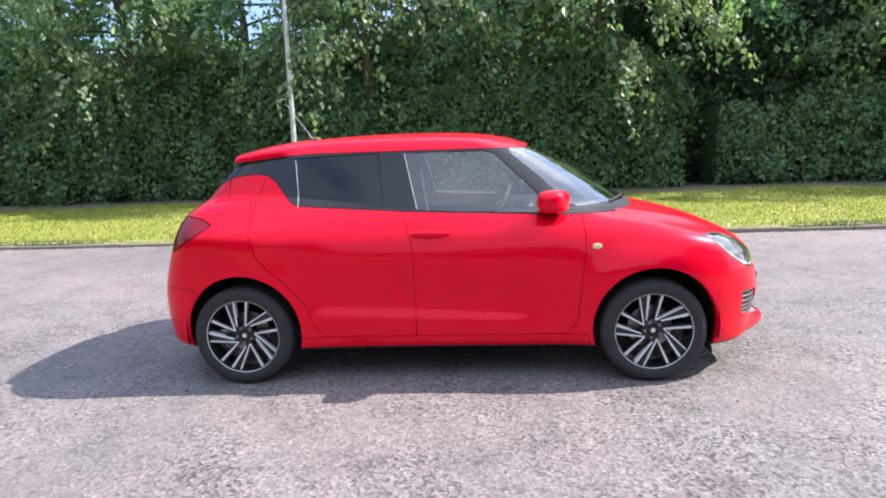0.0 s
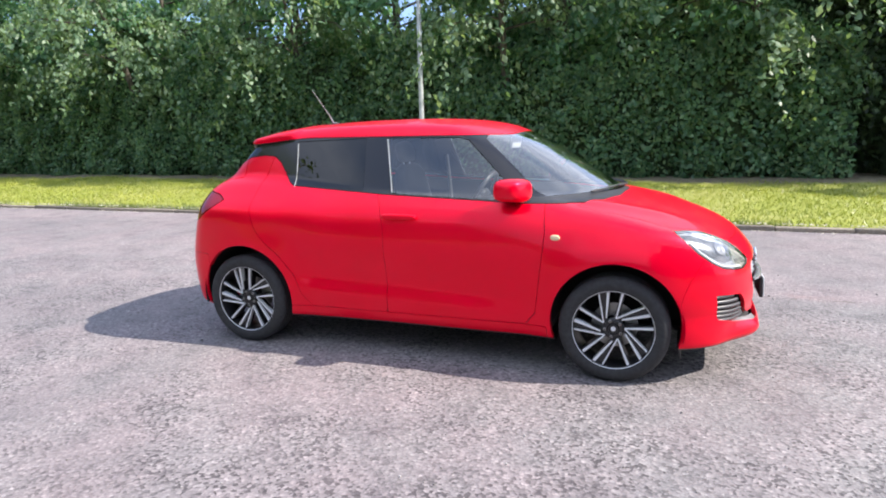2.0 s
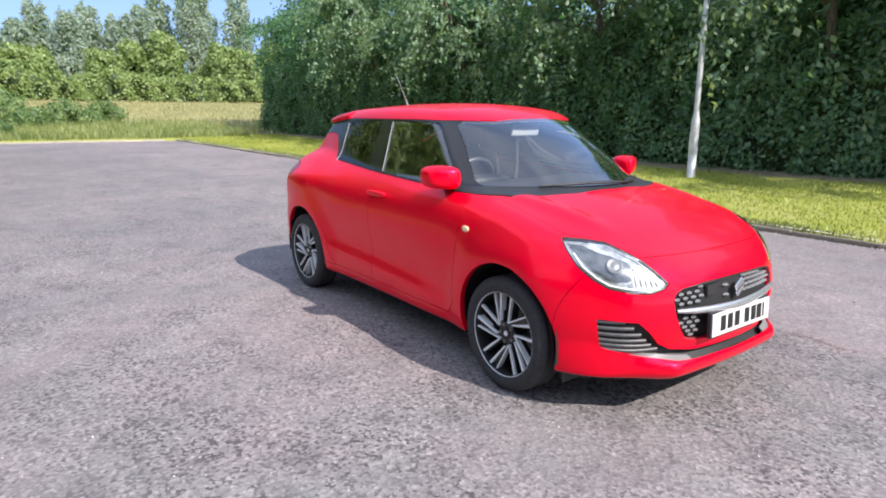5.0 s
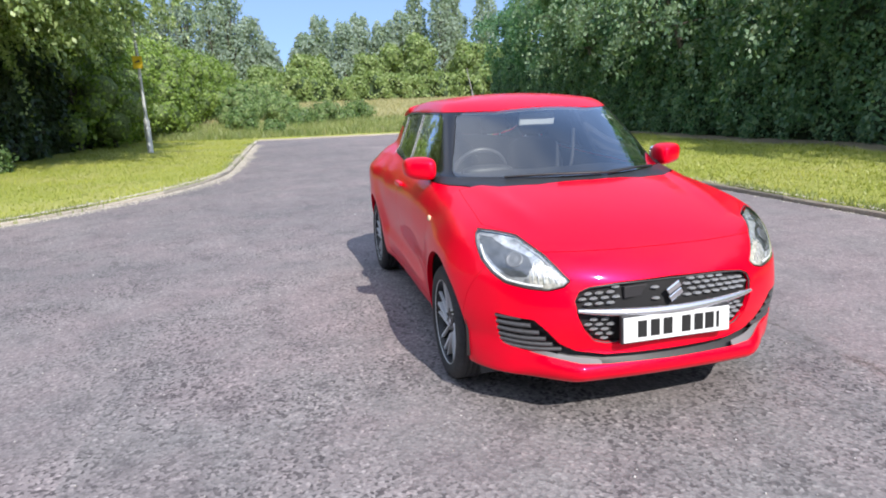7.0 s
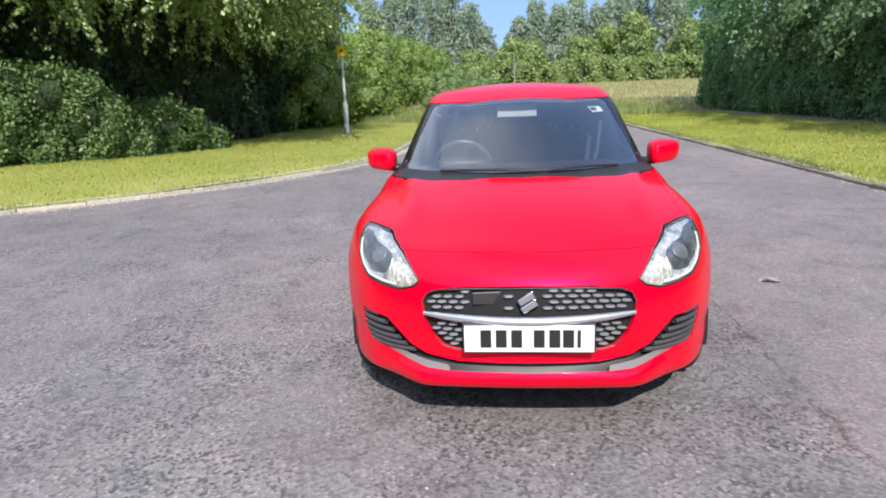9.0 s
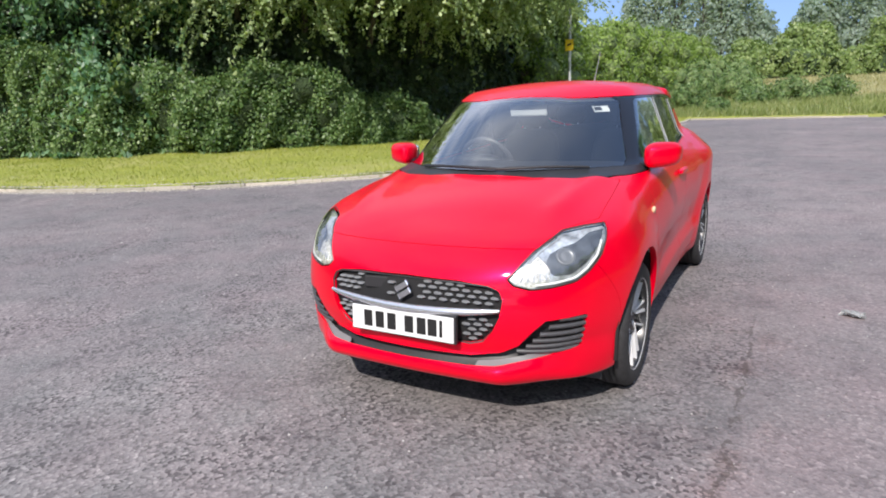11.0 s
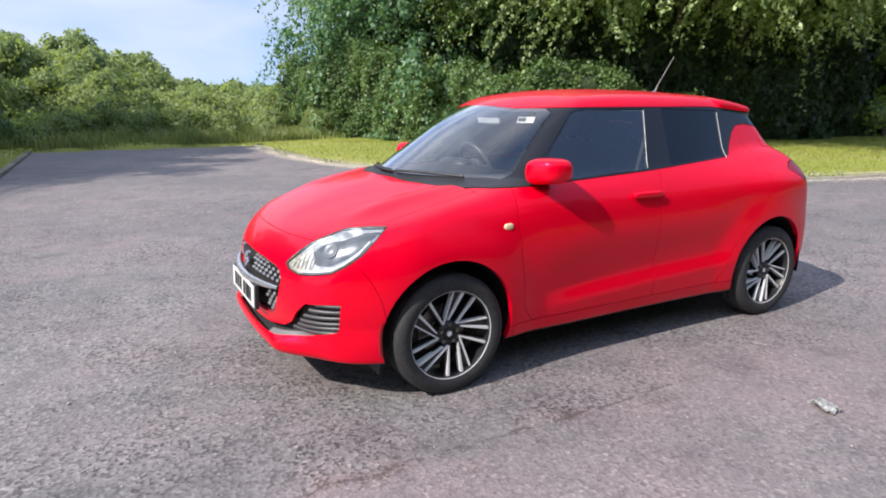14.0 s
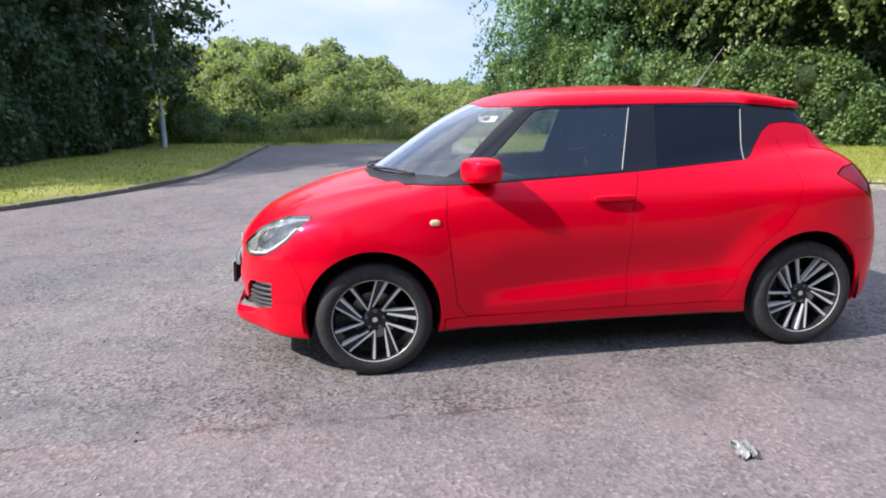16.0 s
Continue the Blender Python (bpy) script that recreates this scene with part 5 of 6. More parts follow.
bumper_rear, rest = carve(rest, lambda v: np.maximum(Z(v) - 0.612, X(v) + 0.28), 0.003)
tailgate, rest = carve(rest, lambda v: np.maximum(polygon(Y(v), Z(v), [(-0.1, 1.3), (0.62, 1.3), (0.64, 0.95), (0.60, 0.5), (-0.1, 0.5)]), X(v) + 0.1), 0.006)
_edge = spline([0.15, 0.45, 0.6, 0.7, 0.85], [2.79, 2.795, 2.84, 2.90, 2.98])
bumper_front, rest = carve(rest, lambda v: _edge(Z(v)) - X(v), 0.0022)
sill, rest = carve(rest, lambda v: np.maximum(Z(v) - 0.290, np.abs(X(v) - 1.2) - 0.88), 0.004)

panel("bonnet", bonnet_skin, PAINT, car)
panel("roof", roof_skin, PAINT, car)
panel("headlining", roof_skin, HEADLINER, car, "pale fabric headlining", 0.0, -0.025)
panel("pillar_trim", black_skin, GLOSS_BLACK, car, "gloss black window pillars and cowl")
panel("cowl", cowl_skin, SATIN_BLACK, car, "matt black cowl below the windscreen")
panel("underbody", floor_skin, SATIN_BLACK, car, "black underbody")
for piece in halves(door_front):
    panel("front_door", piece, PAINT, car)
for piece in halves(door_rear):
    panel("rear_door", piece, PAINT, car)
panel("front_bumper", bumper_front, PAINT, car, "", 0.022)
panel("rear_bumper", bumper_rear, PAINT, car)
panel("tailgate", tailgate, PAINT, car)
for piece in halves(sill):
    panel("sill", piece, PAINT, car)
for side in halves(rest):
    v, t = side
    front = v[t].mean(1)[:, 0] > 1.5
    for name, keep in (("front_wing", front), ("rear_quarter", ~front)):
        if keep.any():
            panel(name, tidy(v, t[keep]), PAINT, car, "", 0.03)
panel("windscreen", screen_skin, GLASS, car, "clear windscreen", 0.004, -0.002).visible_shadow = False
panel("rear_window", back_pane, GLASS_DARK, car, "dark rear window", 0.004, -0.002)
for piece in halves(front_pane):
    panel("door_window", piece, GLASS_DOOR, car, "lightly tinted front door window", 0.004, -0.004).visible_shadow = False
for piece in halves(rear_pane):
    panel("door_window", piece, GLASS_DARK, car, "dark privacy-glass rear door window", 0.004, -0.004)
for piece in halves(tail_skin):
    panel("tail_lamp", piece, LAMP_RED, car, "dark red tail lamp lens", 0.02)


# ---------------------------------------------------------------- the car: lamps, grille, bumper inserts
def skin_path(points, off):
    """A path laid on the skin through points."""
    return snap(np.array(points, float), off)


for piece in halves(lamp_skin):
    s = 1 if piece[0][:, 1].mean() > 0 else -1
    lamp = panel("headlamp", piece, LAMP_SILVER, car, "clear-lensed headlamp with white light strip", -0.009, -0.013)
    panel("lens", piece, LENS, lamp, "", 0.004, 0.0).visible_shadow = False
    edge = np.array(HEADLAMP + HEADLAMP[:1])
    mid = edge.mean(0)

    def ring(shrink, off, radius, mat, name, i0=0, i1=None):
        q = (mid + (edge - mid) * shrink)[i0:i1]
        t = np.linspace(0, len(q) - 1, 6 * len(q))
        q = np.stack([np.interp(t, np.arange(len(q)), q[:, c]) for c in (0, 1)], 1)
        path = np.array([lamp_point(u, z, s, off) for u, z in q])
        wire(name, path, radius, mat, lamp, sides=6)

    def lamp_point(u, z, s, off):
        # the place on the skin whose x - |y| is u at height z
        y = np.linspace(0.36, 0.83, 120)
        d = body(u + y, y, np.full_like(y, z)) - off
        k = np.argmax(d > 0) if (d > 0).any() else len(y) - 1
        a, b = max(k - 1, 0), k
        w = 0 if d[b] == d[a] else -d[a] / (d[b] - d[a])
        yy = y[a] + np.clip(w, 0, 1) * (y[b] - y[a])
        return (u + yy, s * yy, z)

    dark = [(2.03, 0.838), (2.13, 0.832), (2.25, 0.800), (2.34, 0.786), (2.42, 0.765), (2.46, 0.725), (2.43, 0.690), (2.32, 0.690), (2.21, 0.728), (2.11, 0.785)]
    well, _ = carve(piece, lambda v: polygon(X(v) - Y(v), Z(v), dark, 0.004), 0.0)
    panel("lamp_well", well, LAMP_DARK, lamp, "dark grey inner bezel", -0.002, -0.0115)
    ring(0.975, -0.005, 0.0030, GREY_PLASTIC, "surround")
    ring(0.86, -0.010, 0.0058, LAMP_WHITE, "light_strip", 8, 14)
    ring(0.80, -0.013, 0.007, LAMP_SILVER, "bezel", 1, 6)
    c = Vector(lamp_point(2.33, 0.745, s, -0.024))
    aim = Vector(slope(np.array([c]))[0]).to_track_quat("Z", "Y").to_matrix().to_4x4()
    bm = bmesh.new()
    lathe(bm, [(0.040, 0.0100), (0.038, 0.0135), (0.031, 0.0135), (0.029, 0.0115), (0.016, 0.0150), (0.001, 0.0160)], Matrix.Translation(c) @ aim, 24)
    part("projector", bm, DARK_LENS, lamp, smooth=True)
    bright = [(2.46, 0.655), (2.44, 0.71), (2.49, 0.765), (2.60, 0.715), (2.68, 0.675), (2.66, 0.652), (2.57, 0.638)]
    cell, _ = carve(piece, lambda v: polygon(X(v) - Y(v), Z(v), bright), 0.0)
    panel("indicator", cell, LAMP_PALE, lamp, "pale faceted indicator reflector", -0.002, -0.0112)
    for k in range(5):
        bar = [lamp_point(u, z, s, -0.0085) for u, z in zip(np.linspace(2.475 + 0.035 * k, 2.455 + 0.035 * k, 6), np.linspace(0.660, 0.742 - 0.014 * k, 6))]
        wire("reflector_rib", np.array(bar), 0.003, LAMP_SILVER, lamp, sides=5)

# grille: backing, studs, bright bar, badge, radar cover
grille = panel("grille", grille_skin, SHADOW_BLACK, car, "black mesh grille with a bright bar", 0.05, -0.03)
panel("grille_frame", grille_skin, GLOSS_BLACK, grille, "", 0.0, -0.0305)


def stud_mesh():
    bm = bmesh.new()
    ring = [(-0.023, 0), (-0.013, 0.0068), (0.013, 0.0068), (0.023, 0), (0.013, -0.0068), (-0.013, -0.0068)]
    low = [bm.verts.new((0, y, z)) for y, z in ring]
    high = [bm.verts.new((0.012, y * 0.7, z * 0.55)) for y, z in ring]
    for i in range(6):
        j = (i + 1) % 6
        bm.faces.new((low[i], low[j], high[j], high[i]))
    bm.faces.new(high)
    bmesh.ops.recalc_face_normals(bm, faces=bm.faces)
    me = bpy.data.meshes.new("grille_stud")
    bm.to_mesh(me)
    bm.free()
    me.materials.append(STUD_METAL)
    return me


STUD = stud_mesh()
for r in range(11):
    z = 0.648 - 0.0245 * r
    for k in range(-10, 11):
        y = 0.052 * (k + 0.5 * (r % 2))
        yy, zz = np.array([abs(y)]), np.array([z])
        if polygon(yy, zz, GRILLE)[0] > -0.014 or abs(z - (0.527 + 0.016 * (y / 0.41) ** 2)) < 0.032:
            continue
        if (abs(y) < 0.275 and z < 0.535) or (abs(y) < 0.07 and z > 0.56) or (-0.255 < y < -0.09 and 0.56 < z < 0.66):
            continue
        p = snap([(3.2, y, z)], -0.026)[0]
        stud = new("grille_stud", STUD)
        stud.parent = grille
        stud.matrix_basis = pose(*p, 0, -8, -38 * y)
yy = np.linspace(-0.425, 0.425, 41)
bar = snap(np.stack([3.22 - 0.35 * yy**2, yy, 0.527 + 0.016 * (yy / 0.41) ** 2], 1), 0.004)
_pv, _pf = tube_arrays(bar, 0.008 + 0.012 * (1 - (np.abs(yy) / 0.43) ** 3), 10)
put("grille_bar", _pv, _pf, BAR_METAL, grille, "bright chrome bar")
bm = bmesh.new()
for dz, dy in ((0.016, -0.006), (-0.016, 0.006)):
    box(bm, (0.012, 0.074, 0.030), pose(3.232, dy, 0.607 + dz, 32, -4, 0), 0.005, 2)
part("badge", bm, CHROME, grille, "plain chrome badge")
bm = bmesh.new()
box(bm, (0.02, 0.118, 0.052), pose(3.186, -0.168, 0.613, 0, -6, 6), 0.004)
part("radar_cover", bm, DARK_COVER, grille, "flat dark grey cover")

_q = np.array([(y, z) for y, z in GRILLE[1:-1]])
_t = np.linspace(0, len(_q) - 1, 60)
_q = np.stack([np.interp(_t, np.arange(len(_q)), _q[:, c]) for c in (0, 1)], 1)
_loop = np.concatenate([_q, _q[::-1] * [-1, 1], _q[:1]])
wire("grille_surround", snap(np.stack([3.23 - 0.35 * _loop[:, 0] ** 2, _loop[:, 0], _loop[:, 1]], 1), -0.010), 0.0042, GREY_PLASTIC, grille, "thin dark grey surround", 6)

# number plate, its characters as plain bars
plate_m = pose(3.258, 0, 0.463, 0, -3, 0)
bm = bmesh.new()
box(bm, (0.02, 0.535, 0.125), plate_m @ pose(-0.012, 0, 0), 0.004)
holder = part("number_plate", bm, SATIN_BLACK, car, "white number plate in a black holder")
bm = bmesh.new()
box(bm, (0.006, 0.52, 0.111), plate_m @ pose(0.002, 0, 0), 0.002)
part("plate_face", bm, PLATE_WHITE, holder)
for y in (-0.172, -0.110, -0.048, 0.042, 0.104, 0.158, 0.200):
    bm = bmesh.new()
    box(bm, (0.003, 0.044 if y < 0.19 else 0.014, 0.074), plate_m @ pose(0.006, y, 0.001), 0.001)
    part("bar", bm, INK, holder)

# lower intake: dark backing, louvres, bright lower trim
intake = panel("lower_intake", intake_skin, SATIN_BLACK, car, "black lower intake with louvres", 0.06, -0.045)
for s in (-1, 1):
    for z in np.linspace(0.366, 0.502, 6):
        ya = np.interp(z, [0.34, 0.39, 0.455, 0.505], [0.44, 0.505, 0.562, 0.615])
        yb = np.interp(z, [0.34, 0.375, 0.44, 0.515], [0.64, 0.72, 0.735, 0.743])
        y = np.linspace(ya, yb - 0.004, 12)
        path = snap(np.stack([3.22 - 0.55 * y**2, s * y, np.full(12, z)], 1), -0.014)
        p, f = tube_arrays(path, np.full(12, 0.0105), 6)
        put("louvre", p, f, GREY_PLASTIC, intake)
TRIM = [(0.33, 0.300), (0.46, 0.312), (0.60, 0.334), (0.74, 0.372), (0.74, 0.392), (0.60, 0.356), (0.47, 0.340), (0.33, 0.326)]
trim_skin, _ = carve(intake_skin, lambda v: polygon(Y(v), Z(v), TRIM), 0.0)
for piece in halves(trim_skin):
    panel("bright_trim", piece, TRIM_GREY, intake, "satin silver trim strip", 0.006, -0.010)

# ---------------------------------------------------------------- the car: wheels
def disc_tyre(bm, m):
    w = [(0.218, -0.076), (0.230, -0.086), (0.258, -0.091), (0.281, -0.087), (0.297, -0.074), (0.304, -0.06)]
    tread = []
    for h in np.linspace(-0.058, 0.058, 9):
        g = 0.297 if abs(abs(h) - 0.029) < 0.004 or abs(h) < 0.004 else 0.305
        tread += [(0.305, h - 0.005), (g, h - 0.003), (g, h + 0.003), (0.305, h + 0.005)] if g < 0.3 else [(0.305, h)]
    lathe(bm, w + tread + [(r, -h) for r, h in w[::-1]], m, 56)


def bar_prism(bm, a, b, wa, wb, z0, z1):
    """A bar from a to b in the wheel's plane, with its edges sloped."""
    a, b = Vector(a), Vector(b)
    d = (b - a).normalized()
    n = Vector((-d.y, d.x))
    low = [bm.verts.new((*(p + n * s * w), z0)) for p, w, s in ((a, wa * 1.08, 1), (a, wa * 1.08, -1), (b, wb * 1.08, -1), (b, wb * 1.08, 1))]
    high = [bm.verts.new((*(p + n * s * w), z)) for p, w, s, z in ((a, wa, 1, z1 - 0.012), (a, wa, -1, z1 - 0.012), (b, wb, -1, z1), (b, wb, 1, z1))]
    for i in range(4):
        j = (i + 1) % 4
        bm.faces.new((low[i], low[j], high[j], high[i]))
    bm.faces.new(high)


def turn(r, deg):
    return (r * math.cos(radians(deg)), r * math.sin(radians(deg)))


def spoke_meshes():
    out = []
    for kind in ("wide", "thin", "web"):
        bm = bmesh.new()
        if kind == "wide":
            bar_prism(bm, turn(0.072, -26), turn(0.222, -51), 0.0032, 0.0078, 0.03, 0.068)
        elif kind == "thin":
            bar_prism(bm, turn(0.062, 0), turn(0.222, -37.0), 0.0034, 0.0038, 0.03, 0.066)
            bar_prism(bm, turn(0.062, 1), turn(0.222, 0.5), 0.0032, 0.0070, 0.03, 0.066)
        else:
            bar_prism(bm, turn(0.03, 0), turn(0.085, -3), 0.020, 0.014, 0.0, 0.045)
            bar_prism(bm, turn(0.065, -14), turn(0.220, -45), 0.011, 0.027, 0.0, 0.052)
            bar_prism(bm, turn(0.06, 0), turn(0.220, 0.5), 0.008, 0.015, 0.0, 0.052)
        me = bpy.data.meshes.new("spoke")
        bmesh.ops.recalc_face_normals(bm, faces=bm.faces)
        bm.to_mesh(me)
        bm.free()
        me.materials.append(ALLOY_BLACK if kind == "web" else SILVER)
        out.append(me)
    return out


SPOKES = spoke_meshes()


def wheel(x, y, spin):
    """A wheel: barrel, bright rim edge, spokes, hub, brake, tyre."""
    out = 1 if y > 0 else -1
    m = Matrix.Translation((x, y, 0.305)) @ (pose(0, 0, 0, -90, 0, 0) if out > 0 else pose(0, 0, 0, 90, 0, 0)) @ pose(0, 0, 0, 0, 0, spin)
    bm = bmesh.new()
    lathe(bm, [(0.2215, 0.078), (0.216, 0.060), (0.208, -0.02), (0.214, -0.085), (0.224, -0.09)], m, 48)
    root = part("wheel", bm, ALLOY_BLACK, car, "two-tone alloy wheel with a black tyre", True)
    bm = bmesh.new()
    lathe(bm, [(0.2285, 0.072), (0.2275, 0.081), (0.2230, 0.082), (0.2210, 0.078)], m, 64)
    part("rim_edge", bm, RIM_METAL, root, "bright machined rim edge", True)
    bm = bmesh.new()
    disc_tyre(bm, m)
    part("tyre", bm, RUBBER, root, "black rubber tyre", True)
    bm = bmesh.new()
    lathe(bm, [(0.06, 0.02), (0.06, 0.042), (0.05, 0.050), (0.034, 0.051), (0.031, 0.046), (0.028, 0.053), (0.001, 0.054)], m, 28)
    part("hub", bm, ALLOY_BLACK, root, smooth=False)
    bm = bmesh.new()
    lathe(bm, [(0.014, 0.054), (0.012, 0.0565), (0.001, 0.057)], m, 16)
    part("hub_badge", bm, SILVER, root)
    bm = bmesh.new()
    lathe(bm, [(0.13, -0.035), (0.13, -0.03), (0.06, -0.03), (0.06, -0.02)], m, 36)
    part("brake_disc", bm, BRAKE, root, "bare steel brake disc")
    for k in range(5):
        for me in SPOKES:
            ob = new("spoke", me)
            ob.parent = root
            ob.matrix_basis = m @ pose(0, 0, 0, 0, 0, 72 * k)
        bm = bmesh.new()
        lathe(bm, [(0.009, 0.04), (0.009, 0.056), (0.004, 0.058)], m @ pose(*turn(0.047, 72 * k + 36), 0), 8)
        part("wheel_bolt", bm, BRAKE, root)


wheel(0.0, -0.765, 9)
wheel(2.45, -0.765, 5)
wheel(2.45, 0.765, 14)
wheel(0.0, 0.765, 67)
for cx in (0.015, 2.456):
    for s in (-1, 1):
        a = np.linspace(radians(-12), radians(192), 30)
        pts = np.concatenate([np.stack([cx + 0.369 * np.cos(a), np.full(30, s * w), 0.332 + 0.369 * np.sin(a)], 1) for w in (0.40, 0.835)])
        hub_side = np.array([[cx, s * 0.40, 0.332]])
        k = np.arange(29)
        quads = np.stack([k, k + 1, k + 31, k + 30], 1)
        tris = np.concatenate([quads[:, [0, 1, 2]], quads[:, [0, 2, 3]], np.stack([k, k + 1, np.full(29, 60)], 1)])
        put("wheel_arch_liner", np.concatenate([pts, hub_side]), tris, SHADOW_BLACK, car)
for s in (-1, 1):
    bm = bmesh.new()
    box(bm, (0.012, 0.15, 0.075), pose(2.80, s * 0.69, 0.185, 0, -12, 0), 0.004)
    part("air_deflector", bm, SATIN_BLACK, car, "black rubber air deflector")

# ---------------------------------------------------------------- the car: mirrors, handles, wipers, aerial
def rounded(bm, centre, half, power=2.6, m=Matrix(), u=24, v=14, shape=None):
    """A rounded block, between a ball and a box."""
    def e(w, p):
        return math.copysign(abs(w) ** (2 / p), w)
    rows = []
    for i in range(v + 1):
        a = -math.pi / 2 + math.pi * i / v
        row = []
        for j in range(u):
            b = 2 * math.pi * j / u
            p = Vector((half[0] * e(math.cos(a), power) * e(math.cos(b), power), half[1] * e(math.cos(a), power) * e(math.sin(b), power), half[2] * e(math.sin(a), power)))
            if shape:
                p = shape(p)
            row.append(bm.verts.new(m @ (Vector(centre) + p)))
        rows.append(row)
    for a, b in zip(rows, rows[1:]):
        for j in range(u):
            k = (j + 1) % u
            bm.faces.new((a[j], a[k], b[k], b[j]))
    bmesh.ops.remove_doubles(bm, verts=bm.verts, dist=1e-5)


for s in (-1, 1):
    bm = bmesh.new()
    def shell(p, s=s):
        t = p.y * s / 0.1
        return Vector((p.x * (1 - 0.18 * t) - 0.03 * t, p.y, p.z * (1.0 - 0.10 * t) + 0.006 * t))
    rounded(bm, (1.87, s * 0.830, 1.072), (0.088, 0.091, 0.066), 3.3, shape=shell)
    mirror = part("door_mirror", bm, PAINT, car, "red door mirror on a black foot", True)
    bm = bmesh.new()
    rounded(bm, (1.792, s * 0.828, 1.072), (0.013, 0.072, 0.048), 4.0)
    part("mirror_glass", bm, MIRROR, mirror, smooth=True)
    bm = bmesh.new()
    rounded(bm, (1.86, s * 0.755, 1.018), (0.055, 0.06, 0.022), 3.0)
    part("mirror_foot", bm, GLOSS_BLACK, mirror, smooth=True)
    # handle with its dark finger recess
    p = snap([(1.165, s * 0.84, 0.903)], 0.0)[0]
    bm = bmesh.new()
    rounded(bm, (1.165, p[1] + s * 0.016, 0.906), (0.118, 0.016, 0.017), 3.2)
    handle = part("door_handle", bm, PAINT, car, "red pull handle", True)
    bm = bmesh.new()
    rounded(bm, (1.15, p[1] - s * 0.003, 0.890), (0.062, 0.006, 0.026), 2.4)
    part("finger_recess", bm, PAINT, handle, smooth=True)
    p = snap([(2.122, s * 0.84, 0.814)], 0.002)[0]
    bm = bmesh.new()
    rounded(bm, p, (0.027, 0.008, 0.0165), 2.5)
    part("side_repeater", bm, LAMP_AMBER, car, "small oval pale side indicator", True)

for y0, y1, z0, z1, pivot in ((-0.44, 0.08, 1.052, 1.046, 0.14), (0.13, 0.53, 1.048, 1.072, 0.10)):
    q = np.linspace(0, 1, 16)
    y = y0 + (y1 - y0) * q
    z = z0 + (z1 - z0) * q + 0.016 * np.sin(np.pi * q)
    w = wire("wiper", snap(np.stack([2.42 - 0.75 * y**2, y, z], 1), 0.012), 0.0075, SATIN_BLACK, car, "black windscreen wiper")
    y = np.linspace(pivot, 0.5 * (y0 + y1), 10)
    z = np.linspace(1.030, z[8] + 0.004, 10)
    wire("wiper_arm", snap(np.stack([2.44 - 0.75 * y**2, y, z], 1), 0.022), 0.0065, SATIN_BLACK, w)
_r = np.array([[0.30, 0, 1.48], [0.27, 0, 1.492], [0.245, 0, 1.54], [0.10, 0, 1.74]])
aerial = wire("aerial", _r, np.array([0.014, 0.009, 0.0036, 0.0024]), AERIAL_GREY, car, "thin grey roof aerial")
bm = bmesh.new()
rounded(bm, (0.29, 0, 1.478), (0.035, 0.022, 0.014), 2.4)
part("aerial_base", bm, SATIN_BLACK, aerial, smooth=True)

# ---------------------------------------------------------------- the car: cabin
bm = bmesh.new()
def brow(p):
    return Vector((p.x - 0.55 * p.y**2, p.y, p.z - 0.12 * max(p.x, 0)))
rounded(bm, (2.02, 0, 0.90), (0.36, 0.66, 0.12), 5.0, shape=brow)
dash = part("dashboard", bm, SATIN_BLACK, car, "black dashboard", True)
# unseen floor slab, added to keep sun from leaking through to the road
bm = bmesh.new()
box(bm, (1.80, 1.40, 0.03), pose(1.20, 0, 0.27), 0.01)
part("cabin_floor", bm, FABRIC, car, "unseen cabin floor added to block leaking sunlight")
bm = bmesh.new()
rounded(bm, (1.74, -0.36, 1.01), (0.07, 0.17, 0.045), 2.6)
part("instrument_hood", bm, SATIN_BLACK, dash, smooth=True)
tilt = Matrix.Translation((1.56, -0.36, 0.985)) @ pose(0, 0, 0, 0, -62, 0)
bm = bmesh.new()
_ring = [(0.178 + 0.015 * math.cos(a), 0.015 * math.sin(a)) for a in np.linspace(0, 2 * math.pi, 9)]
lathe(bm, _ring, tilt, 32)
steer = part("steering_wheel", bm, GREY_PLASTIC, car, "dark three-spoke steering wheel", True)
bm = bmesh.new()
rounded(bm, (0, 0, 0), (0.06, 0.075, 0.025), 2.6, tilt)
for a in (90, 270, 180):
    box(bm, (0.13, 0.035, 0.016), tilt @ pose(0, 0, 0, 0, 0, a) @ pose(0.11, 0, 0), 0.004)
part("steering_hub", bm, GREY_PLASTIC, steer)


def seat(x, y, wide, back_tilt=-14, label="dark fabric seat with a headrest"):
    bm = bmesh.new()
    rounded(bm, (x + 0.24, y, 0.56), (0.27, wide / 2, 0.10), 4.0)
    root = part("seat", bm, FABRIC, car, label, True)
    m = Matrix.Translation((x, y, 0.58)) @ pose(0, 0, 0, 0, back_tilt, 0)
    bm = bmesh.new()
    rounded(bm, (0, 0, 0.29), (0.075, wide / 2 - 0.01, 0.31), 3.6, m)
    part("backrest", bm, FABRIC, root, smooth=True)
    for dy in ((0,) if wide < 0.6 else (-0.3, 0.3)):
        bm = bmesh.new()
        rounded(bm, (0.01, dy, 0.69), (0.05, 0.125, 0.085), 3.0, m)
        part("headrest", bm, FABRIC, root, smooth=True)
        bm = bmesh.new()
        for e in (-0.06, 0.06):
            lathe(bm, [(0.006, 0.55), (0.006, 0.66)], m @ pose(0, dy + e, 0), 8)
        part("headrest_post", bm, DULL_CHROME, root)


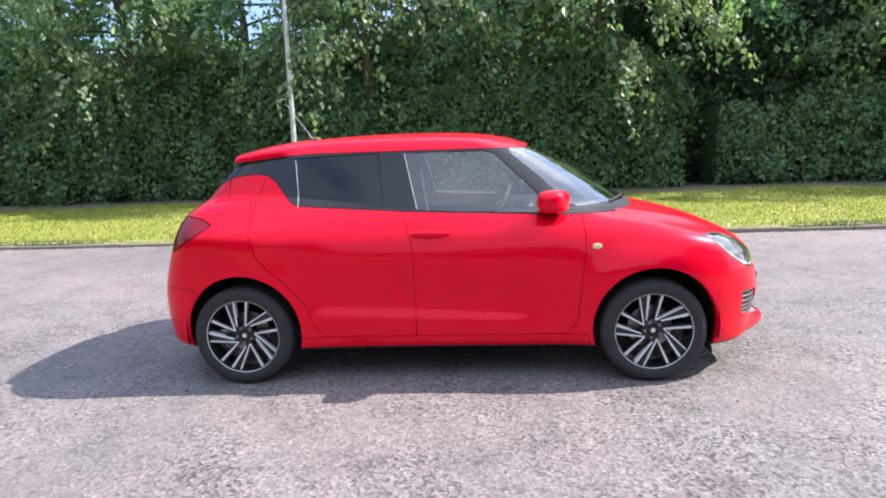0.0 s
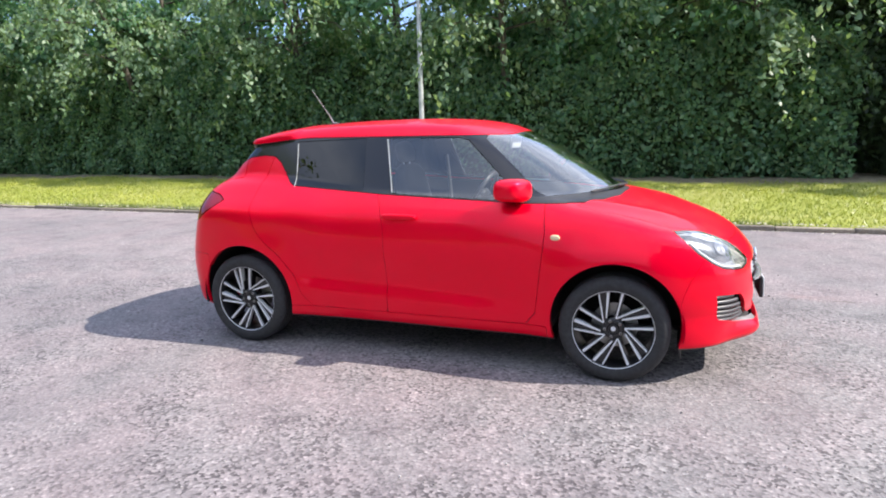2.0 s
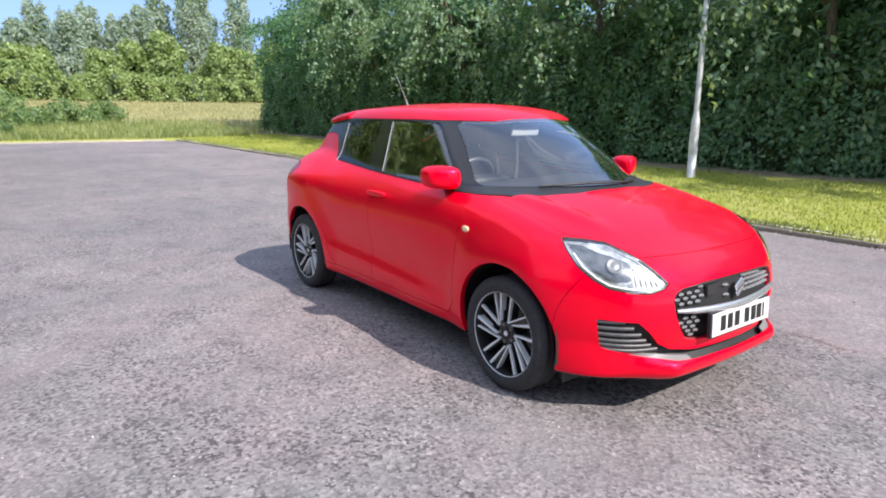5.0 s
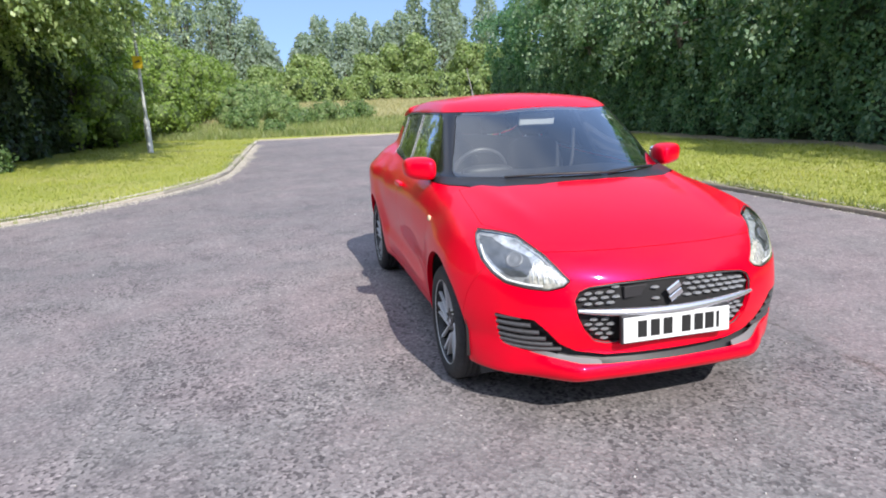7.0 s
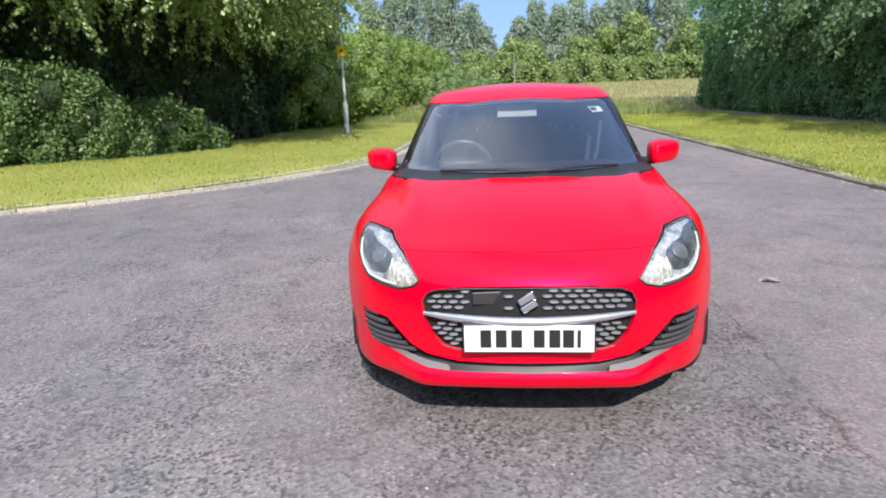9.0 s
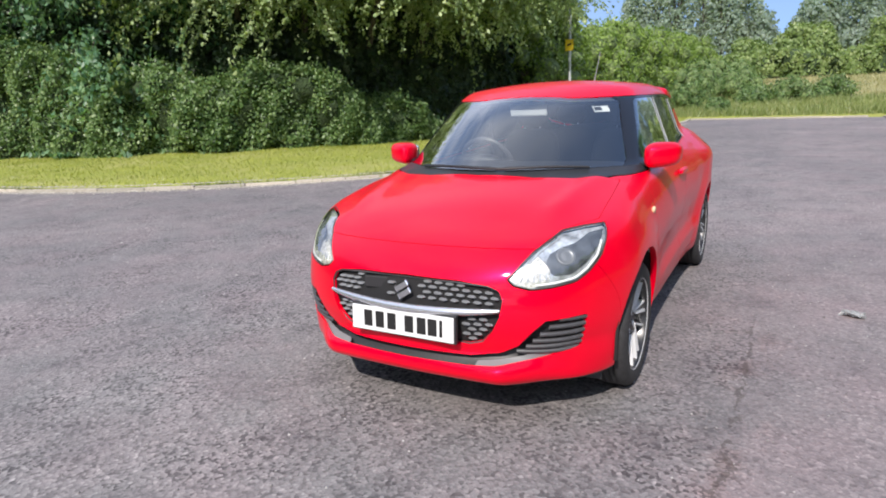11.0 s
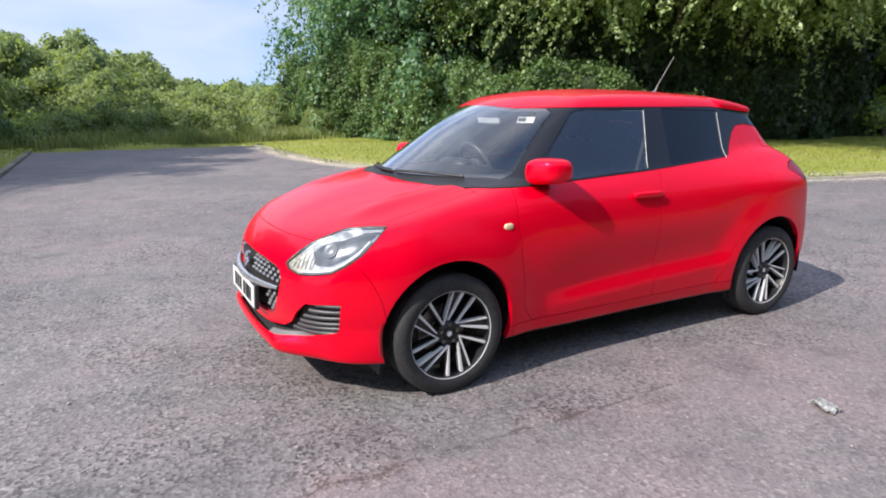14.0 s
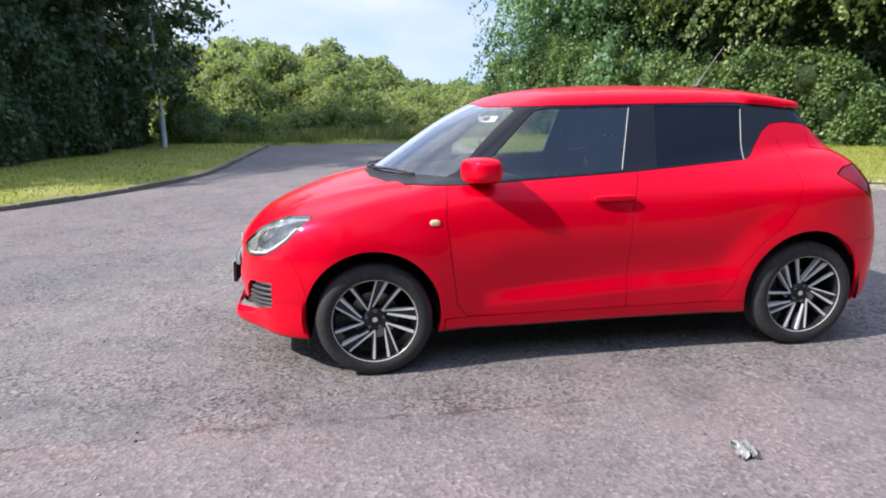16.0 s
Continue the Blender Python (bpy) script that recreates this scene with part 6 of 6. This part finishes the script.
seat(0.86, -0.36, 0.48)
seat(0.86, 0.36, 0.48)
seat(0.10, 0.0, 1.16, -18, "dark fabric rear bench with headrests")
# the mirror's pale colour is painted in for the sky it reflects
bm = bmesh.new()
box(bm, (0.02, 0.24, 0.078), pose(1.70, -0.01, 1.325, 0, 12, 0), 0.008)
rear_mirror = part("interior_mirror", bm, MIRROR_SKY, car, "interior mirror, reflected sky put into its pale colour")
bm = bmesh.new()
box(bm, (0.08, 0.02, 0.02), pose(1.735, -0.01, 1.385, 0, -25, 0), 0.004)
part("mirror_stem", bm, SATIN_BLACK, rear_mirror)
_c = snap([(1.765, 0.464, 1.334)], -0.012)[0]
_n = Vector(slope(np.array([_c]))[0]).to_track_quat("Z", "Y").to_matrix().to_4x4()
bm = bmesh.new()
box(bm, (0.05, 0.095, 0.002), Matrix.Translation(_c) @ _n @ pose(0, 0, 0, 0, 0, 90))
stick = part("sticker", bm, PLATE_WHITE, car, "small white windscreen sticker")
bm = bmesh.new()
box(bm, (0.03, 0.045, 0.001), Matrix.Translation(_c) @ _n @ pose(0, 0, 0, 0, 0, 90) @ pose(0, 0.020, 0.003))
part("sticker_mark", bm, INK, stick)
for s in (-1, 1):
    belt_path = np.array([[0.97, s * 0.60, 1.22], [1.0, s * 0.58, 1.02], [1.05, s * 0.50, 0.75]])
    wire("seat_belt", belt_path, 0.014, GREY_PLASTIC, car, "grey seat belt", 6)

# pale strips along the rear edges of the door panes
PALE_STRIP = plain("pale_strip", (0.42, 0.44, 0.45), 0.35)
for s in (-1, 1):
    for (x0, z0), (x1, z1) in (((1.003, 1.372), (1.083, 1.040)), ((0.322, 1.358), (0.356, 1.088))):
        q = np.linspace(0, 1, 10)
        line = snap(np.stack([x0 + (x1 - x0) * q, s * (0.60 + 0.13 * q), z0 + (z1 - z0) * q], 1), 0.001)
        wire("pane_strip", line, 0.0022, PALE_STRIP, car, "thin pale strip along the pane edge", 6)

# ---------------------------------------------------------------- litter on the road
LITTER = plain("crumpled_film", (0.22, 0.23, 0.23), 0.4, 0, 0.3, 40)
_g = bmesh.new()
bmesh.ops.create_grid(_g, x_segments=10, y_segments=10, size=0.5)
_rl = random.Random(5)
for v in _g.verts:
    x, y = v.co.x, v.co.y
    reach = 0.078 + 0.016 * math.sin(7 * y + 1)
    edge = max(abs(x), abs(y)) * 2
    v.co = Vector((x * reach + _rl.uniform(-0.006, 0.006), 0.125 * y + 0.012 * math.sin(9 * x) + _rl.uniform(-0.006, 0.006), 0.008 + 0.022 * edge**3 * max(math.sin(3 * x + 5 * y + 1), 0) + 0.012 * math.cos(11 * x + 5 * y) + _rl.uniform(-0.004, 0.004)))
_lit = part("litter", _g, LITTER)
_lit.matrix_basis = pose(1.0, 1.85, 0.008, 0, 0, -20)
tagged(_lit, "crumpled pale scrap of plastic film on the road", "litter")


def gravel():
    """Loose chips on the road."""
    n = 5200
    x, y = RNG.uniform(-4, 7.5, n), RNG.uniform(-6.5, 4.7, n)
    keep = road_distance(x, y) < -0.05
    x, y = x[keep], y[keep]
    n = len(x)
    r = RNG.uniform(0.0025, 0.007, n) * (1 + 0.8 * (RNG.uniform(size=n) < 0.06))
    corner = np.array([[1, 0, 0], [0, 1, 0], [-1, 0, 0], [0, -1, 0], [0, 0, 0.7], [0, 0, -0.7]], float)
    v = corner[None] * r[:, None, None] * RNG.uniform(0.6, 1.3, (n, 6, 1)) + np.stack([x, y, 0.4 * r], 1)[:, None]
    f = np.array([[0, 1, 4], [1, 2, 4], [2, 3, 4], [3, 0, 4], [1, 0, 5], [2, 1, 5], [3, 2, 5], [0, 3, 5]])
    return v.reshape(-1, 3), (np.arange(n)[:, None, None] * 6 + f[None]).reshape(-1, 3)


CHIP = material("loose_chip", 0.8)
link(CHIP, ramp(CHIP, node(CHIP, "NewGeometry").outputs["Random Per Island"], (0.0, (0.12, 0.11, 0.11)), (0.7, (0.26, 0.245, 0.24)), (1.0, (0.50, 0.48, 0.46))), shader(CHIP).inputs["Base Color"])
_a, _f = gravel()
tagged(put("loose_gravel", _a, _f, CHIP, smooth=False), "scattered loose grey stone chips on the asphalt", "gravel", kind="stuff")


# ---------------------------------------------------------------- grit along the half-buried kerb
GRIT = material("pale_grit", 0.95)
_g = node(GRIT, "NewGeometry")
link(GRIT, ramp(GRIT, _g.outputs["Random Per Island"], (0.0, (0.20, 0.18, 0.145)), (0.5, (0.34, 0.31, 0.255)), (1.0, (0.48, 0.445, 0.38))), shader(GRIT).inputs["Base Color"])


def grit(name, path, count, wide, label):
    """Small angular stones strewn along a path."""
    path = np.asarray(path, float)
    s = np.r_[0, np.cumsum(np.hypot(*np.diff(path, axis=0).T))]
    u = RNG.uniform(0, s[-1], count)
    clump = 0.5 + 0.5 * np.sin(1.3 * u) * np.sin(0.47 * u + 1)
    off = RNG.normal(0, 1, (count, 2)) * (wide * (0.35 + 0.65 * clump))[:, None]
    x, y = np.interp(u, s, path[:, 0]) + off[:, 0], np.interp(u, s, path[:, 1]) + off[:, 1]
    d = road_distance(x, y)
    z = np.where(d < 0.0, 0.002, np.where(d < 0.14, 0.092, ground_height(x, y) + 0.006))
    r = RNG.uniform(0.006, 0.019, count)[:, None, None]
    form = np.array([[1, 0, 0], [0, 1, 0], [-1, 0, 0], [0, -1, 0], [0, 0, 0.7], [0, 0, -0.5]])[None] * RNG.uniform(0.6, 1.3, (count, 6, 1))
    v = (np.stack([x, y, z], 1)[:, None] + r * form).reshape(-1, 3)
    f = np.array([[0, 1, 4], [1, 2, 4], [2, 3, 4], [3, 0, 4]])
    tris = (np.arange(count)[:, None, None] * 6 + f[None]).reshape(-1, 3)
    return tagged(put(name, v, tris, GRIT, smooth=False), label, "grit", kind="stuff")


grit("grit", [(-24, -2.95), (-11.3, -2.95)] + arc(-11.3, -13.5, 10.55, 90, 0, 36) + [(-0.75, -18.5)], 20000, 0.17, "pale loose grit along the half-buried kerb")
grit("grit", [(-26, 4.86), (20, 4.86)], 3500, 0.06, "tan soil and grit caught along the dark kerb")
_x = RNG.uniform(-28, 20, 16000)
_y = 4.93 + np.abs(RNG.normal(0, 0.06, 16000))
_keep = np.sin(2.1 * _x) + np.sin(0.83 * _x + 1) + RNG.normal(0, 0.7, 16000) > -0.2
_x, _y = _x[_keep], _y[_keep]
blades("edge_grass", np.stack([_x, _y, np.where(_y < 4.98, 0.055, ground_height(_x, _y))], 1), 0.085, 0.007, GRASS_TALL, "uneven grass creeping over the kerb edge")
_w = np.array([(-24, -3.14), (-11.3, -3.14)] + arc(-11.3, -13.5, 10.36, 90, 0, 36) + [(-0.94, -18.5)])
_s = np.r_[0, np.cumsum(np.hypot(*np.diff(_w, axis=0).T))]
_u = RNG.uniform(0, _s[-1], 15000)
_u = _u[np.sin(1.7 * _u) + np.sin(0.61 * _u + 2) + RNG.normal(0, 0.7, len(_u)) > 0.9]
_x, _y = np.interp(_u, _s, _w[:, 0]) + RNG.normal(0, 0.07, len(_u)), np.interp(_u, _s, _w[:, 1]) + RNG.normal(0, 0.07, len(_u))
blades("edge_grass", np.stack([_x, _y, np.where(road_distance(_x, _y) < 0, 0.0, 0.03)], 1), 0.09, 0.007, GRASS_TALL, "tufts of grass growing through the half-buried kerb")
